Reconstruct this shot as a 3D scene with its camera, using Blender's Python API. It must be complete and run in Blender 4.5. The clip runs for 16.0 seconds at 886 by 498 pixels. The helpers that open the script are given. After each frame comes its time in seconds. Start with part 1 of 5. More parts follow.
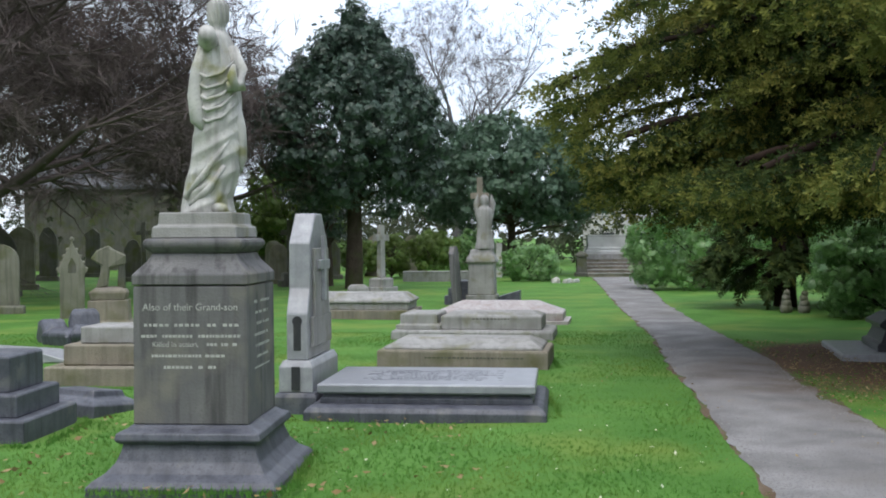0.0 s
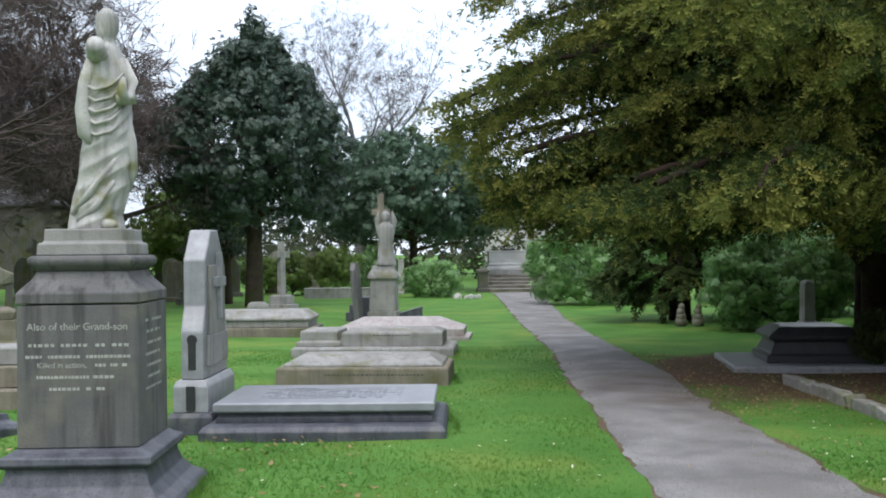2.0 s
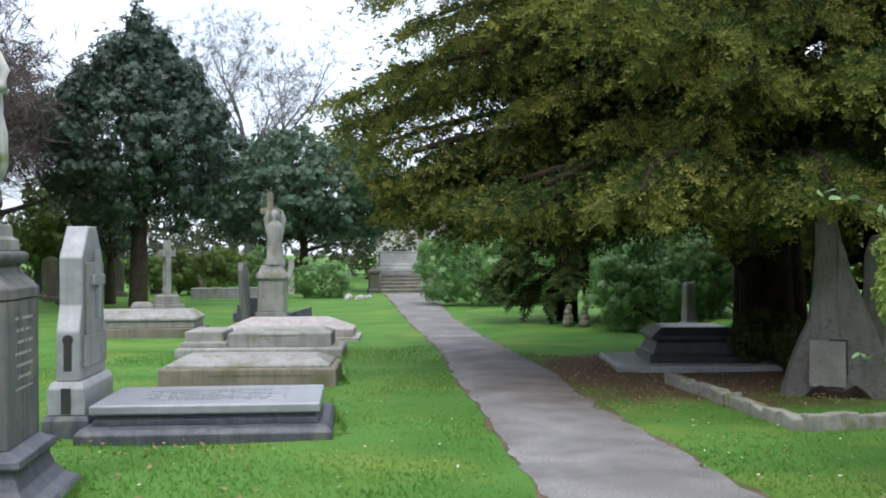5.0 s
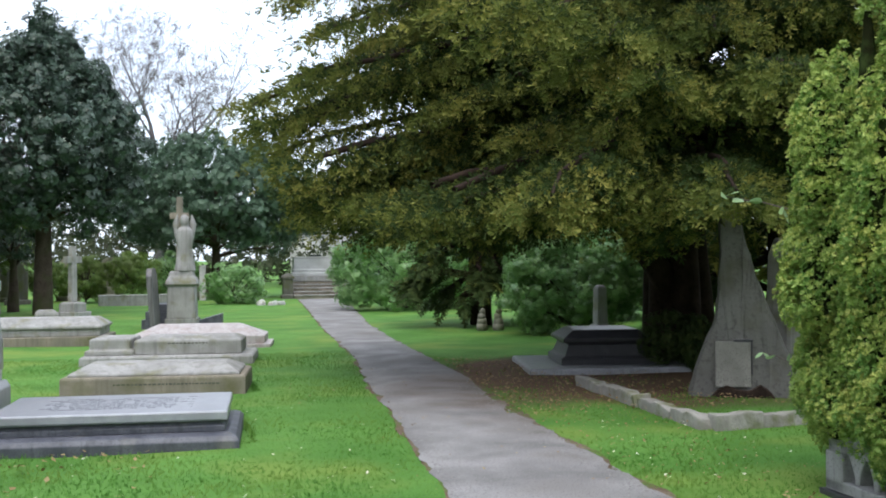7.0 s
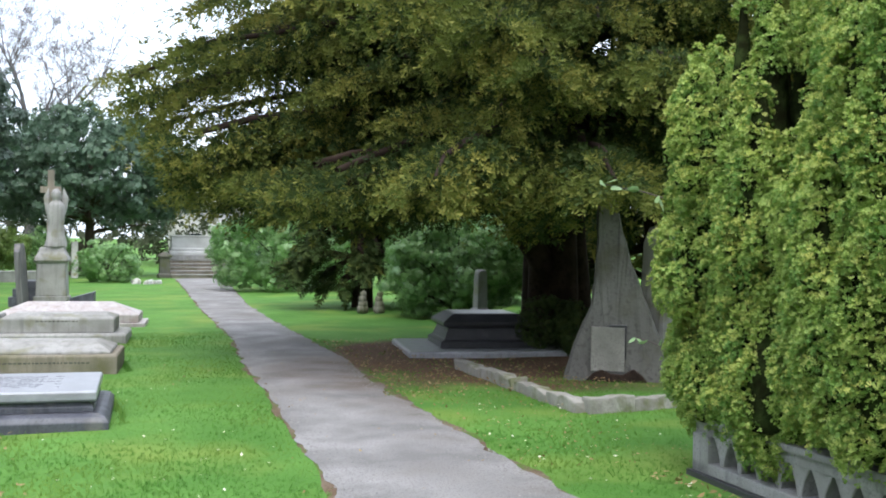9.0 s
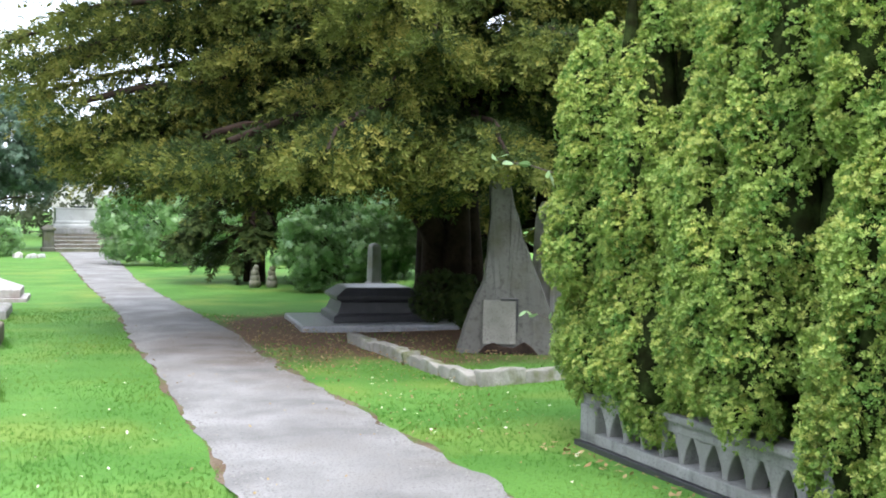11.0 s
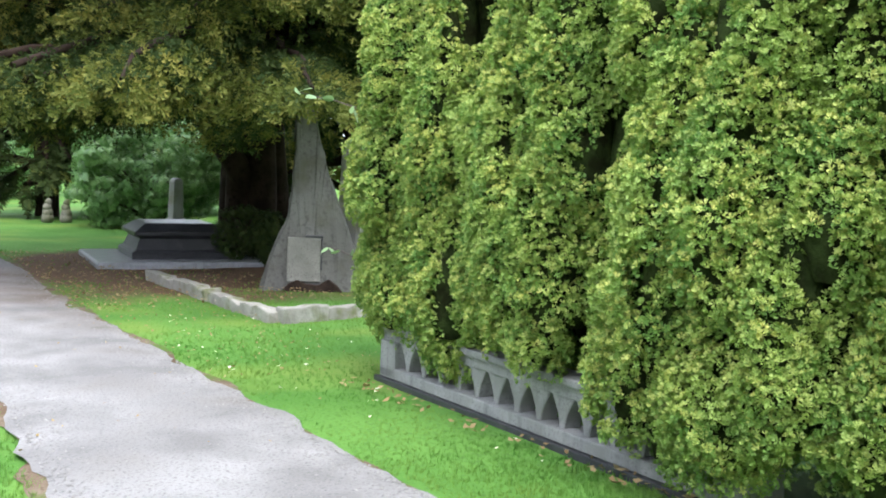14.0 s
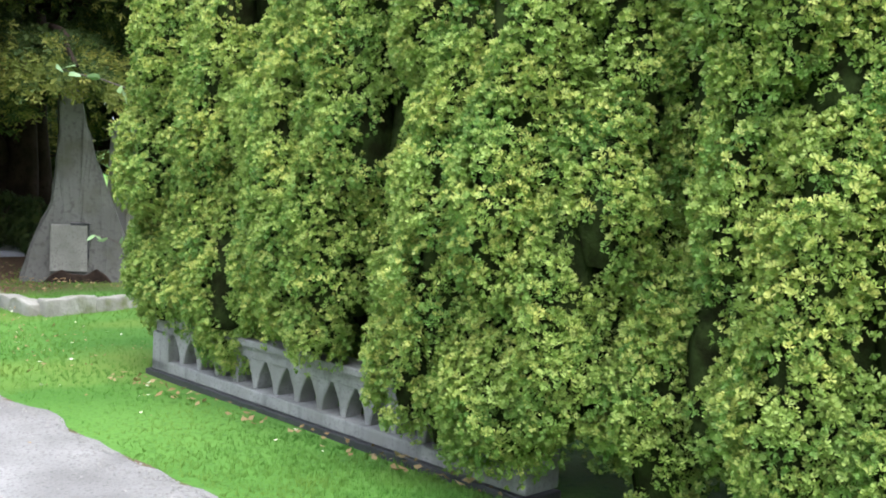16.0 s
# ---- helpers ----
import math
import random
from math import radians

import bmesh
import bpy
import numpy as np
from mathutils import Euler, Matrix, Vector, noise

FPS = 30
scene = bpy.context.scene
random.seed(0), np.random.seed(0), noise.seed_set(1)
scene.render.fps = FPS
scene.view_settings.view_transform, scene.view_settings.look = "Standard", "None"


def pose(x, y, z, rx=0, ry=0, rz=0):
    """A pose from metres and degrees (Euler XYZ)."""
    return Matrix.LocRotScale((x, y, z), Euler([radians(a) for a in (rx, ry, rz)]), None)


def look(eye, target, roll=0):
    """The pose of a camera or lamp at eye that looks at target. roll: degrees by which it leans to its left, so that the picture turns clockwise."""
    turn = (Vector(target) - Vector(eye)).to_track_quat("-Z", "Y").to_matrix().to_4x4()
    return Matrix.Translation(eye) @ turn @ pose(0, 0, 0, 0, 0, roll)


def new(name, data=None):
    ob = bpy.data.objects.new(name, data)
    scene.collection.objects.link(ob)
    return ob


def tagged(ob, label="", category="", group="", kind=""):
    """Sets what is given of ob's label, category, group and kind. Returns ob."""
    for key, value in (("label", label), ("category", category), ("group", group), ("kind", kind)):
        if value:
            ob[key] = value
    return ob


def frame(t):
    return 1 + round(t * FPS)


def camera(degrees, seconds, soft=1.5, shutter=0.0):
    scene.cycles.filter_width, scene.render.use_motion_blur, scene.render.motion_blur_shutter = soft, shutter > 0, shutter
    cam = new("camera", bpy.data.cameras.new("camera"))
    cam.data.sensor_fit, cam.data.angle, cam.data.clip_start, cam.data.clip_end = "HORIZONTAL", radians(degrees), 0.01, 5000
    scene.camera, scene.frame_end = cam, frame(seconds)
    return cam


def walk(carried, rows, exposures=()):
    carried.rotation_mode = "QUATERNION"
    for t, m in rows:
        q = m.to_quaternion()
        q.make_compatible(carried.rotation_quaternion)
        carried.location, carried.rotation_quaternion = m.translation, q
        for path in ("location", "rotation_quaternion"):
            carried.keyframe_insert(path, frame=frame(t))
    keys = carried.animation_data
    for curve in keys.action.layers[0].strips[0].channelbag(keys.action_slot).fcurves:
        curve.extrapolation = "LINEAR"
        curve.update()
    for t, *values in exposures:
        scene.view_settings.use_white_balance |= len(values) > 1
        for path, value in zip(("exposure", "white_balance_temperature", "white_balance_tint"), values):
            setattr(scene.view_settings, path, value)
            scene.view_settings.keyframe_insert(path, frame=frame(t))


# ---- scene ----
cam = camera(45.47, 16.0, soft=1.9)
PATH = [
    (0, (-0.000, -0.000, 1.597), (-0.063, 9.999, 1.484), -0.39),
    (0.5, (0.011, 0.009, 1.590), (0.192, 10.007, 1.477), -0.48),
    (1, (0.019, 0.021, 1.590), (0.474, 10.010, 1.473), -0.38),
    (1.5, (0.028, 0.033, 1.591), (0.731, 10.009, 1.575), -0.42),
    (2, (0.039, 0.032, 1.593), (0.894, 9.995, 1.627), -0.63),
    (2.5, (0.044, 0.056, 1.592), (1.018, 10.008, 1.656), -0.63),
    (3, (0.059, 0.055, 1.588), (1.186, 9.991, 1.672), -0.87),
    (3.5, (0.069, 0.072, 1.588), (1.397, 9.983, 1.690), -0.61),
    (4, (0.071, 0.080, 1.583), (1.609, 9.960, 1.664), 0.03),
    (6.5, (0.132, 0.121, 1.571), (2.516, 9.832, 1.599), -0.98),
    (7, (0.150, 0.144, 1.565), (2.788, 9.790, 1.645), -0.49),
    (7.5, (0.161, 0.149, 1.566), (3.055, 9.720, 1.653), -0.40),
    (8, (0.172, 0.164, 1.562), (3.359, 9.643, 1.612), 0.36),
    (8.5, (0.174, 0.176, 1.561), (3.617, 9.564, 1.575), 0.46),
    (9, (0.175, 0.179, 1.553), (3.862, 9.475, 1.478), 0.77),
    (11.5, (0.220, 0.192, 1.552), (5.056, 8.939, 1.208), 1.15),
    (12, (0.234, 0.192, 1.542), (5.357, 8.772, 1.170), 1.41),
    (12.5, (0.235, 0.190, 1.531), (5.675, 8.565, 1.013), 1.72),
    (13, (0.252, 0.197, 1.533), (5.925, 8.407, 0.889), 2.07),
    (13.5, (0.262, 0.197, 1.528), (6.193, 8.211, 0.756), 2.23),
    (14, (0.279, 0.201, 1.533), (6.373, 8.086, 0.702), 2.28),
    (14.5, (0.284, 0.199, 1.521), (6.632, 7.876, 0.641), 2.67),
    (15, (0.311, 0.225, 1.518), (7.153, 7.447, 0.496), 3.03),
    (15.5, (0.357, 0.259, 1.509), (7.646, 7.050, 0.638), 3.01),
    (16, (0.342, 0.269, 1.518), (7.936, 6.720, 0.672), 3.08),
]
EXPOSURES = [(0.0, -0.2), (4.0, 0.0), (7.0, 0.15), (8.5, 0.4), (9.2, 0.55), (12.0, 1.1), (16.0, 1.1)]
walk(cam, [(t, look(eye, target, roll)) for t, eye, target, roll in PATH], EXPOSURES)

# world: a bright overcast sky, a thin veil over the blue, and a very soft sun behind it
world = bpy.data.worlds.new("overcast_sky")
scene.world = world
world.use_nodes = True
wn, wl = world.node_tree.nodes, world.node_tree.links
wn.clear()
sky = wn.new("ShaderNodeTexSky")
sky.sky_type, sky.sun_disc = "NISHITA", False
sky.sun_elevation, sky.sun_rotation = radians(62), radians(198)
sky.dust_density = 4.0
sky_bg = wn.new("ShaderNodeBackground")
sky_bg.inputs["Strength"].default_value = 0.08
wl.new(sky.outputs[0], sky_bg.inputs["Color"])
cloud_bg = wn.new("ShaderNodeBackground")
cloud_bg.inputs["Strength"].default_value = 1.0
cloud_noise = wn.new("ShaderNodeTexNoise")
cloud_noise.inputs["Scale"].default_value = 2.2
cloud_noise.inputs["Detail"].default_value = 4
cloud_ramp = wn.new("ShaderNodeValToRGB")
cloud_ramp.color_ramp.elements[0].color = (0.80, 0.90, 1.08, 1)
cloud_ramp.color_ramp.elements[1].color = (0.94, 1.0, 1.08, 1)
cloud_ramp.color_ramp.elements[0].position = 0.35
cloud_ramp.color_ramp.elements[1].position = 0.6
cloud_co = wn.new("ShaderNodeTexCoord")
wl.new(cloud_co.outputs["Generated"], cloud_noise.inputs["Vector"])
wl.new(cloud_noise.outputs["Fac"], cloud_ramp.inputs[0])
wl.new(cloud_ramp.outputs[0], cloud_bg.inputs["Color"])
split = wn.new("ShaderNodeSeparateXYZ")
wl.new(cloud_co.outputs["Generated"], split.inputs[0])
zenith = wn.new("ShaderNodeMapRange")
zenith.inputs["From Min"].default_value, zenith.inputs["From Max"].default_value = 0.0, 1.0
zenith.inputs["To Min"].default_value, zenith.inputs["To Max"].default_value = 1.2, 1.85
wl.new(split.outputs["Z"], zenith.inputs["Value"])
wl.new(zenith.outputs[0], cloud_bg.inputs["Strength"])
sky_add = wn.new("ShaderNodeAddShader")
sky_out = wn.new("ShaderNodeOutputWorld")
wl.new(sky_bg.outputs[0], sky_add.inputs[0])
wl.new(cloud_bg.outputs[0], sky_add.inputs[1])
wl.new(sky_add.outputs[0], sky_out.inputs["Surface"])
sun_data = bpy.data.lights.new("sun", "SUN")
sun_data.energy, sun_data.angle, sun_data.color = 0.9, radians(25), (1.0, 0.97, 0.92)
sun = new("sun", sun_data)
sun.matrix_world = look((0, 0, 30), (5, 15, 0))

# ---- materials ----
def material(name, a, b, scale=4.0, rough=0.85, spec=0.3, bump=0.3, c=None, c_scale=1.2, c_from=0.5, c_to=0.68,
             metal=0.0, island=None, fine=60.0, d=None, streak=0.0):
    """Two tones a, b mixed by grain and broad noise; c: a patchy stain; d: random per island tint; streak: runs down the face."""
    m = bpy.data.materials.new(name)
    m.use_nodes = True
    n, l = m.node_tree.nodes, m.node_tree.links
    bsdf = n["Principled BSDF"]
    geo = n.new("ShaderNodeNewGeometry")
    def noise_node(s, detail=5, vec=None):
        t = n.new("ShaderNodeTexNoise")
        t.inputs["Scale"].default_value, t.inputs["Detail"].default_value = s, detail
        l.new(vec or geo.outputs["Position"], t.inputs["Vector"])
        return t
    def mix(fac, x, y):
        k = n.new("ShaderNodeMix")
        k.data_type = "RGBA"
        for src, sock in ((fac, k.inputs[0]), (x, k.inputs[6]), (y, k.inputs[7])):
            if hasattr(src, "links"):
                l.new(src, sock)
            else:
                sock.default_value = src if not isinstance(src, tuple) else (*src, 1)
        return k.outputs[2]
    def ramp(src, lo, hi):
        r = n.new("ShaderNodeMapRange")
        r.inputs["From Min"].default_value, r.inputs["From Max"].default_value = lo, hi
        l.new(src, r.inputs["Value"])
        return r.outputs[0]
    broad = noise_node(scale)
    grain = noise_node(fine, 3)
    col = mix(ramp(broad.outputs["Fac"], 0.35, 0.65), a, b)
    dark = tuple(v * 0.72 for v in a)
    col = mix(ramp(grain.outputs["Fac"], 0.52, 0.75), col, dark)
    if streak:
        mp = n.new("ShaderNodeMapping")
        mp.inputs["Scale"].default_value = (9, 9, 0.6)
        l.new(geo.outputs["Position"], mp.inputs["Vector"])
        st = noise_node(1.6, 4, mp.outputs[0])
        k = n.new("ShaderNodeMath")
        k.operation = "MULTIPLY"
        l.new(ramp(st.outputs["Fac"], 0.48, 0.68), k.inputs[0])
        k.inputs[1].default_value = streak
        col = mix(k.outputs[0], col, tuple(v * 0.35 for v in a))
    if c:
        patch = noise_node(c_scale, 6)
        col = mix(ramp(patch.outputs["Fac"], c_from, c_to), col, c)
    if d:
        col = mix(ramp(geo.outputs["Random Per Island"], 0.0, 1.0), col, d)
    l.new(col, bsdf.inputs["Base Color"])
    bsdf.inputs["Roughness"].default_value = rough
    bsdf.inputs["Specular IOR Level"].default_value = spec
    bsdf.inputs["Metallic"].default_value = metal
    if bump:
        bp = n.new("ShaderNodeBump")
        bp.inputs["Strength"].default_value, bp.inputs["Distance"].default_value = bump, 0.01
        l.new(grain.outputs["Fac"], bp.inputs["Height"])
        l.new(bp.outputs[0], bsdf.inputs["Normal"])
    return m


def leaf_material(name, a, b, c, noise_scale=2.5, rough=0.55, through_light=0.25, spec=0.3):
    """Leaves: a to b by island, c in broad patches, a little light passing through."""
    m = bpy.data.materials.new(name)
    m.use_nodes = True
    n, l = m.node_tree.nodes, m.node_tree.links
    bsdf, out = n["Principled BSDF"], n["Material Output"]
    geo = n.new("ShaderNodeNewGeometry")
    k = n.new("ShaderNodeMix")
    k.data_type = "RGBA"
    l.new(geo.outputs["Random Per Island"], k.inputs[0])
    k.inputs[6].default_value, k.inputs[7].default_value = (*a, 1), (*b, 1)
    t = n.new("ShaderNodeTexNoise")
    t.inputs["Scale"].default_value, t.inputs["Detail"].default_value = noise_scale, 3
    l.new(geo.outputs["Position"], t.inputs["Vector"])
    r = n.new("ShaderNodeMapRange")
    r.inputs["From Min"].default_value, r.inputs["From Max"].default_value = 0.42, 0.66
    l.new(t.outputs["Fac"], r.inputs["Value"])
    k2 = n.new("ShaderNodeMix")
    k2.data_type = "RGBA"
    l.new(r.outputs[0], k2.inputs[0])
    l.new(k.outputs[2], k2.inputs[6])
    k2.inputs[7].default_value = (*c, 1)
    l.new(k2.outputs[2], bsdf.inputs["Base Color"])
    bsdf.inputs["Roughness"].default_value, bsdf.inputs["Specular IOR Level"].default_value = rough, spec
    tr = n.new("ShaderNodeBsdfTranslucent")
    l.new(k2.outputs[2], tr.inputs["Color"])
    ms = n.new("ShaderNodeMixShader")
    ms.inputs[0].default_value = through_light
    l.new(bsdf.outputs[0], ms.inputs[1])
    l.new(tr.outputs[0], ms.inputs[2])
    l.new(ms.outputs[0], out.inputs["Surface"])
    return m


M_GRASS = material("turf", (0.062, 0.158, 0.027), (0.096, 0.215, 0.042), 0.9, 0.9, 0.15, 0.9, c=(0.155, 0.22, 0.045), c_scale=0.7, c_from=0.5, c_to=0.72, fine=34)
M_BLADE = leaf_material("grass_blade", (0.062, 0.175, 0.028), (0.125, 0.285, 0.055), (0.17, 0.27, 0.055), 1.1, 0.65, 0.3, 0.15)
M_PATH = material("worn_tarmac", (0.16, 0.154, 0.152), (0.27, 0.263, 0.26), 1.6, 0.9, 0.2, 1.0, c=(0.12, 0.107, 0.097), c_scale=0.8, c_from=0.55, c_to=0.72, fine=55)
M_GREYSTONE = material("weathered_grey_stone", (0.17, 0.166, 0.165), (0.1, 0.1, 0.107), 2.2, 0.8, 0.3, 0.35, c=(0.23, 0.215, 0.18), c_scale=2.2, c_from=0.52, c_to=0.72, streak=0.85)
M_DARKPLINTH = material("dark_grey_granite", (0.06, 0.064, 0.082), (0.105, 0.11, 0.132), 6.0, 0.5, 0.45, 0.2, c=(0.17, 0.165, 0.155), c_scale=3.5, c_from=0.6, c_to=0.78, streak=0.5)
M_MARBLE = material("weathered_white_marble", (0.52, 0.51, 0.48), (0.36, 0.36, 0.34), 5.0, 0.6, 0.35, 0.3, c=(0.2, 0.2, 0.07), c_scale=4.2, c_from=0.56, c_to=0.7, streak=0.6)
M_GRANITE = material("pale_grey_granite", (0.27, 0.277, 0.295), (0.35, 0.357, 0.375), 8.0, 0.3, 0.6, 0.12, c=(0.24, 0.24, 0.25), c_scale=3.0, c_from=0.58, c_to=0.8, fine=140, streak=0.25)
# base colour raised to stand for the sky's reflection on the ledger
M_POLISHED = material("polished_grey_granite", (0.26, 0.268, 0.3), (0.32, 0.328, 0.36), 10.0, 0.28, 0.8, 0.02, c=(0.23, 0.235, 0.26), c_scale=2.0, fine=180)
M_SANDSTONE = material("buff_sandstone", (0.26, 0.23, 0.18), (0.18, 0.165, 0.135), 2.4, 0.9, 0.2, 0.45, c=(0.13, 0.125, 0.07), c_scale=2.5, c_from=0.52, c_to=0.72, streak=0.4)
M_LICHEN = material("lichened_pale_stone", (0.34, 0.335, 0.325), (0.24, 0.237, 0.222), 3.0, 0.85, 0.25, 0.4, c=(0.17, 0.165, 0.09), c_scale=3.2, c_from=0.55, c_to=0.75, streak=0.4)
M_PINK = material("pink_granite", (0.36, 0.32, 0.31), (0.42, 0.39, 0.385), 6.0, 0.6, 0.4, 0.2, c=(0.26, 0.2, 0.18), c_scale=2.5, fine=120, streak=0.3)
M_OLDSTONE = material("mossy_headstone", (0.13, 0.125, 0.105), (0.085, 0.088, 0.075), 1.8, 0.9, 0.2, 0.5, c=(0.075, 0.085, 0.03), c_scale=2.4, c_from=0.48, c_to=0.7, streak=0.4)
M_PALEHEAD = material("pale_headstone", (0.22, 0.215, 0.175), (0.16, 0.16, 0.12), 1.8, 0.9, 0.2, 0.45, c=(0.1, 0.11, 0.045), c_scale=2.0, c_from=0.5, c_to=0.72, streak=0.5)
M_BLACK = material("black_granite", (0.035, 0.035, 0.04), (0.05, 0.05, 0.055), 6.0, 0.35, 0.45, 0.1, c=(0.09, 0.085, 0.08), c_scale=3.0, c_from=0.6, c_to=0.8)
M_ROUGHROCK = material("rough_grey_rock", (0.11, 0.108, 0.1), (0.16, 0.157, 0.145), 1.6, 0.92, 0.2, 0.9, c=(0.085, 0.085, 0.06), c_scale=2.2, c_from=0.5, c_to=0.7, fine=25)
M_PANEL = material("pale_worn_panel", (0.18, 0.176, 0.155), (0.26, 0.255, 0.23), 4.0, 0.85, 0.2, 0.6, c=(0.42, 0.41, 0.38), c_scale=4.5, c_from=0.57, c_to=0.68)
M_KERB = material("rough_kerbstone", (0.33, 0.32, 0.29), (0.22, 0.21, 0.19), 3.5, 0.92, 0.2, 0.9, c=(0.14, 0.15, 0.07), c_scale=4.0, fine=30)
M_CAST = material("cast_stone", (0.2, 0.2, 0.2), (0.29, 0.29, 0.285), 3.0, 0.9, 0.2, 0.4, c=(0.2, 0.2, 0.19), c_scale=3.5, streak=0.35)
M_BRASS = material("lead_letter", (0.36, 0.36, 0.34), (0.45, 0.45, 0.42), 8.0, 0.6, 0.4, 0.0)
M_BARK = material("dark_bark", (0.05, 0.038, 0.03), (0.075, 0.058, 0.045), 5.0, 0.95, 0.1, 1.0, c=(0.05, 0.055, 0.025), c_scale=2.0, fine=18)
M_PALESTONE = material("pale_dressed_stone", (0.42, 0.42, 0.41), (0.52, 0.52, 0.51), 1.5, 0.8, 0.25, 0.2, c=(0.32, 0.32, 0.3), c_scale=1.2)
M_MIDTWIG = material("grey_brown_twig", (0.13, 0.12, 0.125), (0.18, 0.17, 0.175), 2.0, 0.95, 0.1, 0.0)
M_SOIL = material("bare_soil", (0.11, 0.075, 0.05), (0.16, 0.125, 0.09), 3.0, 0.95, 0.1, 0.8, c=(0.08, 0.12, 0.03), c_scale=2.6, c_from=0.5, c_to=0.62, fine=45)
M_YEWBARK = material("yew_bark", (0.024, 0.016, 0.013), (0.045, 0.031, 0.024), 4.0, 0.95, 0.1, 1.0, fine=14)
M_TWIG = material("brown_twig", (0.095, 0.077, 0.072), (0.14, 0.113, 0.107), 2.0, 0.95, 0.1, 0.0)
# core colour holds the shade inside the golden yews
M_CORE = material("twiggy_core_shade", (0.02, 0.03, 0.01), (0.035, 0.05, 0.016), 14.0, 1.0, 0.0, 0.8, c=(0.012, 0.014, 0.006), c_scale=9.0, c_from=0.4, c_to=0.6)
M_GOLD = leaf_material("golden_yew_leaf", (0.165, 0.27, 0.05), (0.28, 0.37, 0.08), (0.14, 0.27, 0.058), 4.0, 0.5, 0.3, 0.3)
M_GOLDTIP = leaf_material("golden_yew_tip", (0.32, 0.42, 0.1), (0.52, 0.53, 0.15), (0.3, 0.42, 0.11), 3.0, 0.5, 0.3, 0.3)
M_YEW = leaf_material("dark_yew_leaf", (0.024, 0.05, 0.016), (0.07, 0.094, 0.024), (0.043, 0.07, 0.02), 1.1, 0.7, 0.2, 0.15)
# olive tips of the yew, with the sky light on them in the colour
M_YEWTIP = leaf_material("olive_lit_yew_tip", (0.11, 0.135, 0.028), (0.27, 0.25, 0.06), (0.092, 0.125, 0.028), 0.9, 0.7, 0.25, 0.15)
M_HOLLY = leaf_material("holly_leaf", (0.026, 0.056, 0.038), (0.085, 0.13, 0.095), (0.042, 0.074, 0.048), 0.8, 0.35, 0.12, 0.45)
M_HOLLYPALE = leaf_material("grey_green_leaf", (0.05, 0.1, 0.06), (0.12, 0.19, 0.12), (0.075, 0.13, 0.08), 0.7, 0.4, 0.2, 0.35)
M_RHODO = leaf_material("rhododendron_leaf", (0.09, 0.22, 0.06), (0.29, 0.46, 0.18), (0.13, 0.28, 0.07), 0.9, 0.28, 0.28, 0.6)
M_SHRUB = leaf_material("light_green_leaf", (0.06, 0.13, 0.02), (0.16, 0.23, 0.05), (0.09, 0.13, 0.03), 0.9, 0.5, 0.25, 0.3)
M_BRAMBLE = leaf_material("bramble_leaf", (0.2, 0.35, 0.14), (0.34, 0.48, 0.27), (0.24, 0.36, 0.15), 5.0, 0.4, 0.25, 0.4)
M_FARGREEN = leaf_material("distant_foliage", (0.035, 0.048, 0.026), (0.075, 0.09, 0.05), (0.06, 0.06, 0.04), 0.15, 0.8, 0.1, 0.1)
M_DEADLEAF = leaf_material("dead_leaf", (0.2, 0.13, 0.06), (0.38, 0.3, 0.16), (0.26, 0.17, 0.08), 3.0, 0.8, 0.15, 0.2)
M_CHIP = material("gravel_chip", (0.17, 0.165, 0.16), (0.28, 0.27, 0.26), 30.0, 0.9, 0.2, 0.0)
M_PETAL = leaf_material("fallen_petal", (0.6, 0.58, 0.4), (0.75, 0.74, 0.65), (0.65, 0.62, 0.5), 3.0, 0.7, 0.2, 0.2)
M_RENDER = material("pale_rendered_wall", (0.5, 0.49, 0.47), (0.6, 0.59, 0.57), 1.0, 0.9, 0.2, 0.1)
M_SLATE = material("roof_slate", (0.1, 0.1, 0.11), (0.14, 0.14, 0.15), 2.0, 0.7, 0.3, 0.2)
M_GLASS = material("dark_window_glass", (0.03, 0.035, 0.04), (0.04, 0.045, 0.05), 2.0, 0.1, 0.5, 0.0)

# ---- mesh helpers ----
rng = np.random.default_rng(7)


def part(name, bm, mat, parent=None, label="", smooth=False):
    """A bmesh as one mesh object, under a thing or alone."""
    me = bpy.data.meshes.new(name)
    bm.to_mesh(me)
    bm.free()
    if smooth:
        me.polygons.foreach_set("use_smooth", [True] * len(me.polygons))
    me.materials.append(mat)
    ob = new(name, me)
    if parent:
        ob.parent = parent
    if label:
        ob["label"] = label
    return ob


def raw_part(name, verts, faces, mat, parent=None, label="", smooth=False):
    """Arrays of vertices and equal-sized faces as one mesh object."""
    verts, faces = np.asarray(verts, np.float32), np.asarray(faces, np.int32)
    me = bpy.data.meshes.new(name)
    me.vertices.add(len(verts))
    me.vertices.foreach_set("co", verts.ravel())
    k = faces.shape[1]
    me.loops.add(faces.size)
    me.loops.foreach_set("vertex_index", faces.ravel())
    me.polygons.add(len(faces))
    me.polygons.foreach_set("loop_start", np.arange(0, faces.size, k, dtype=np.int32))
    me.polygons.foreach_set("loop_total", np.full(len(faces), k, np.int32))
    if smooth:
        me.polygons.foreach_set("use_smooth", np.ones(len(faces), bool))
    me.update(calc_edges=True)
    me.materials.append(mat)
    ob = new(name, me)
    if parent:
        ob.parent = parent
    if label:
        ob["label"] = label
    return ob


def thing(name, x, y, z=0.0, rz=0.0, label="", category="", group="", kind="", rx=0.0, ry=0.0):
    e = new(name)
    e.matrix_basis = pose(x, y, z, rx, ry, rz)
    return tagged(e, label, category, group, kind)


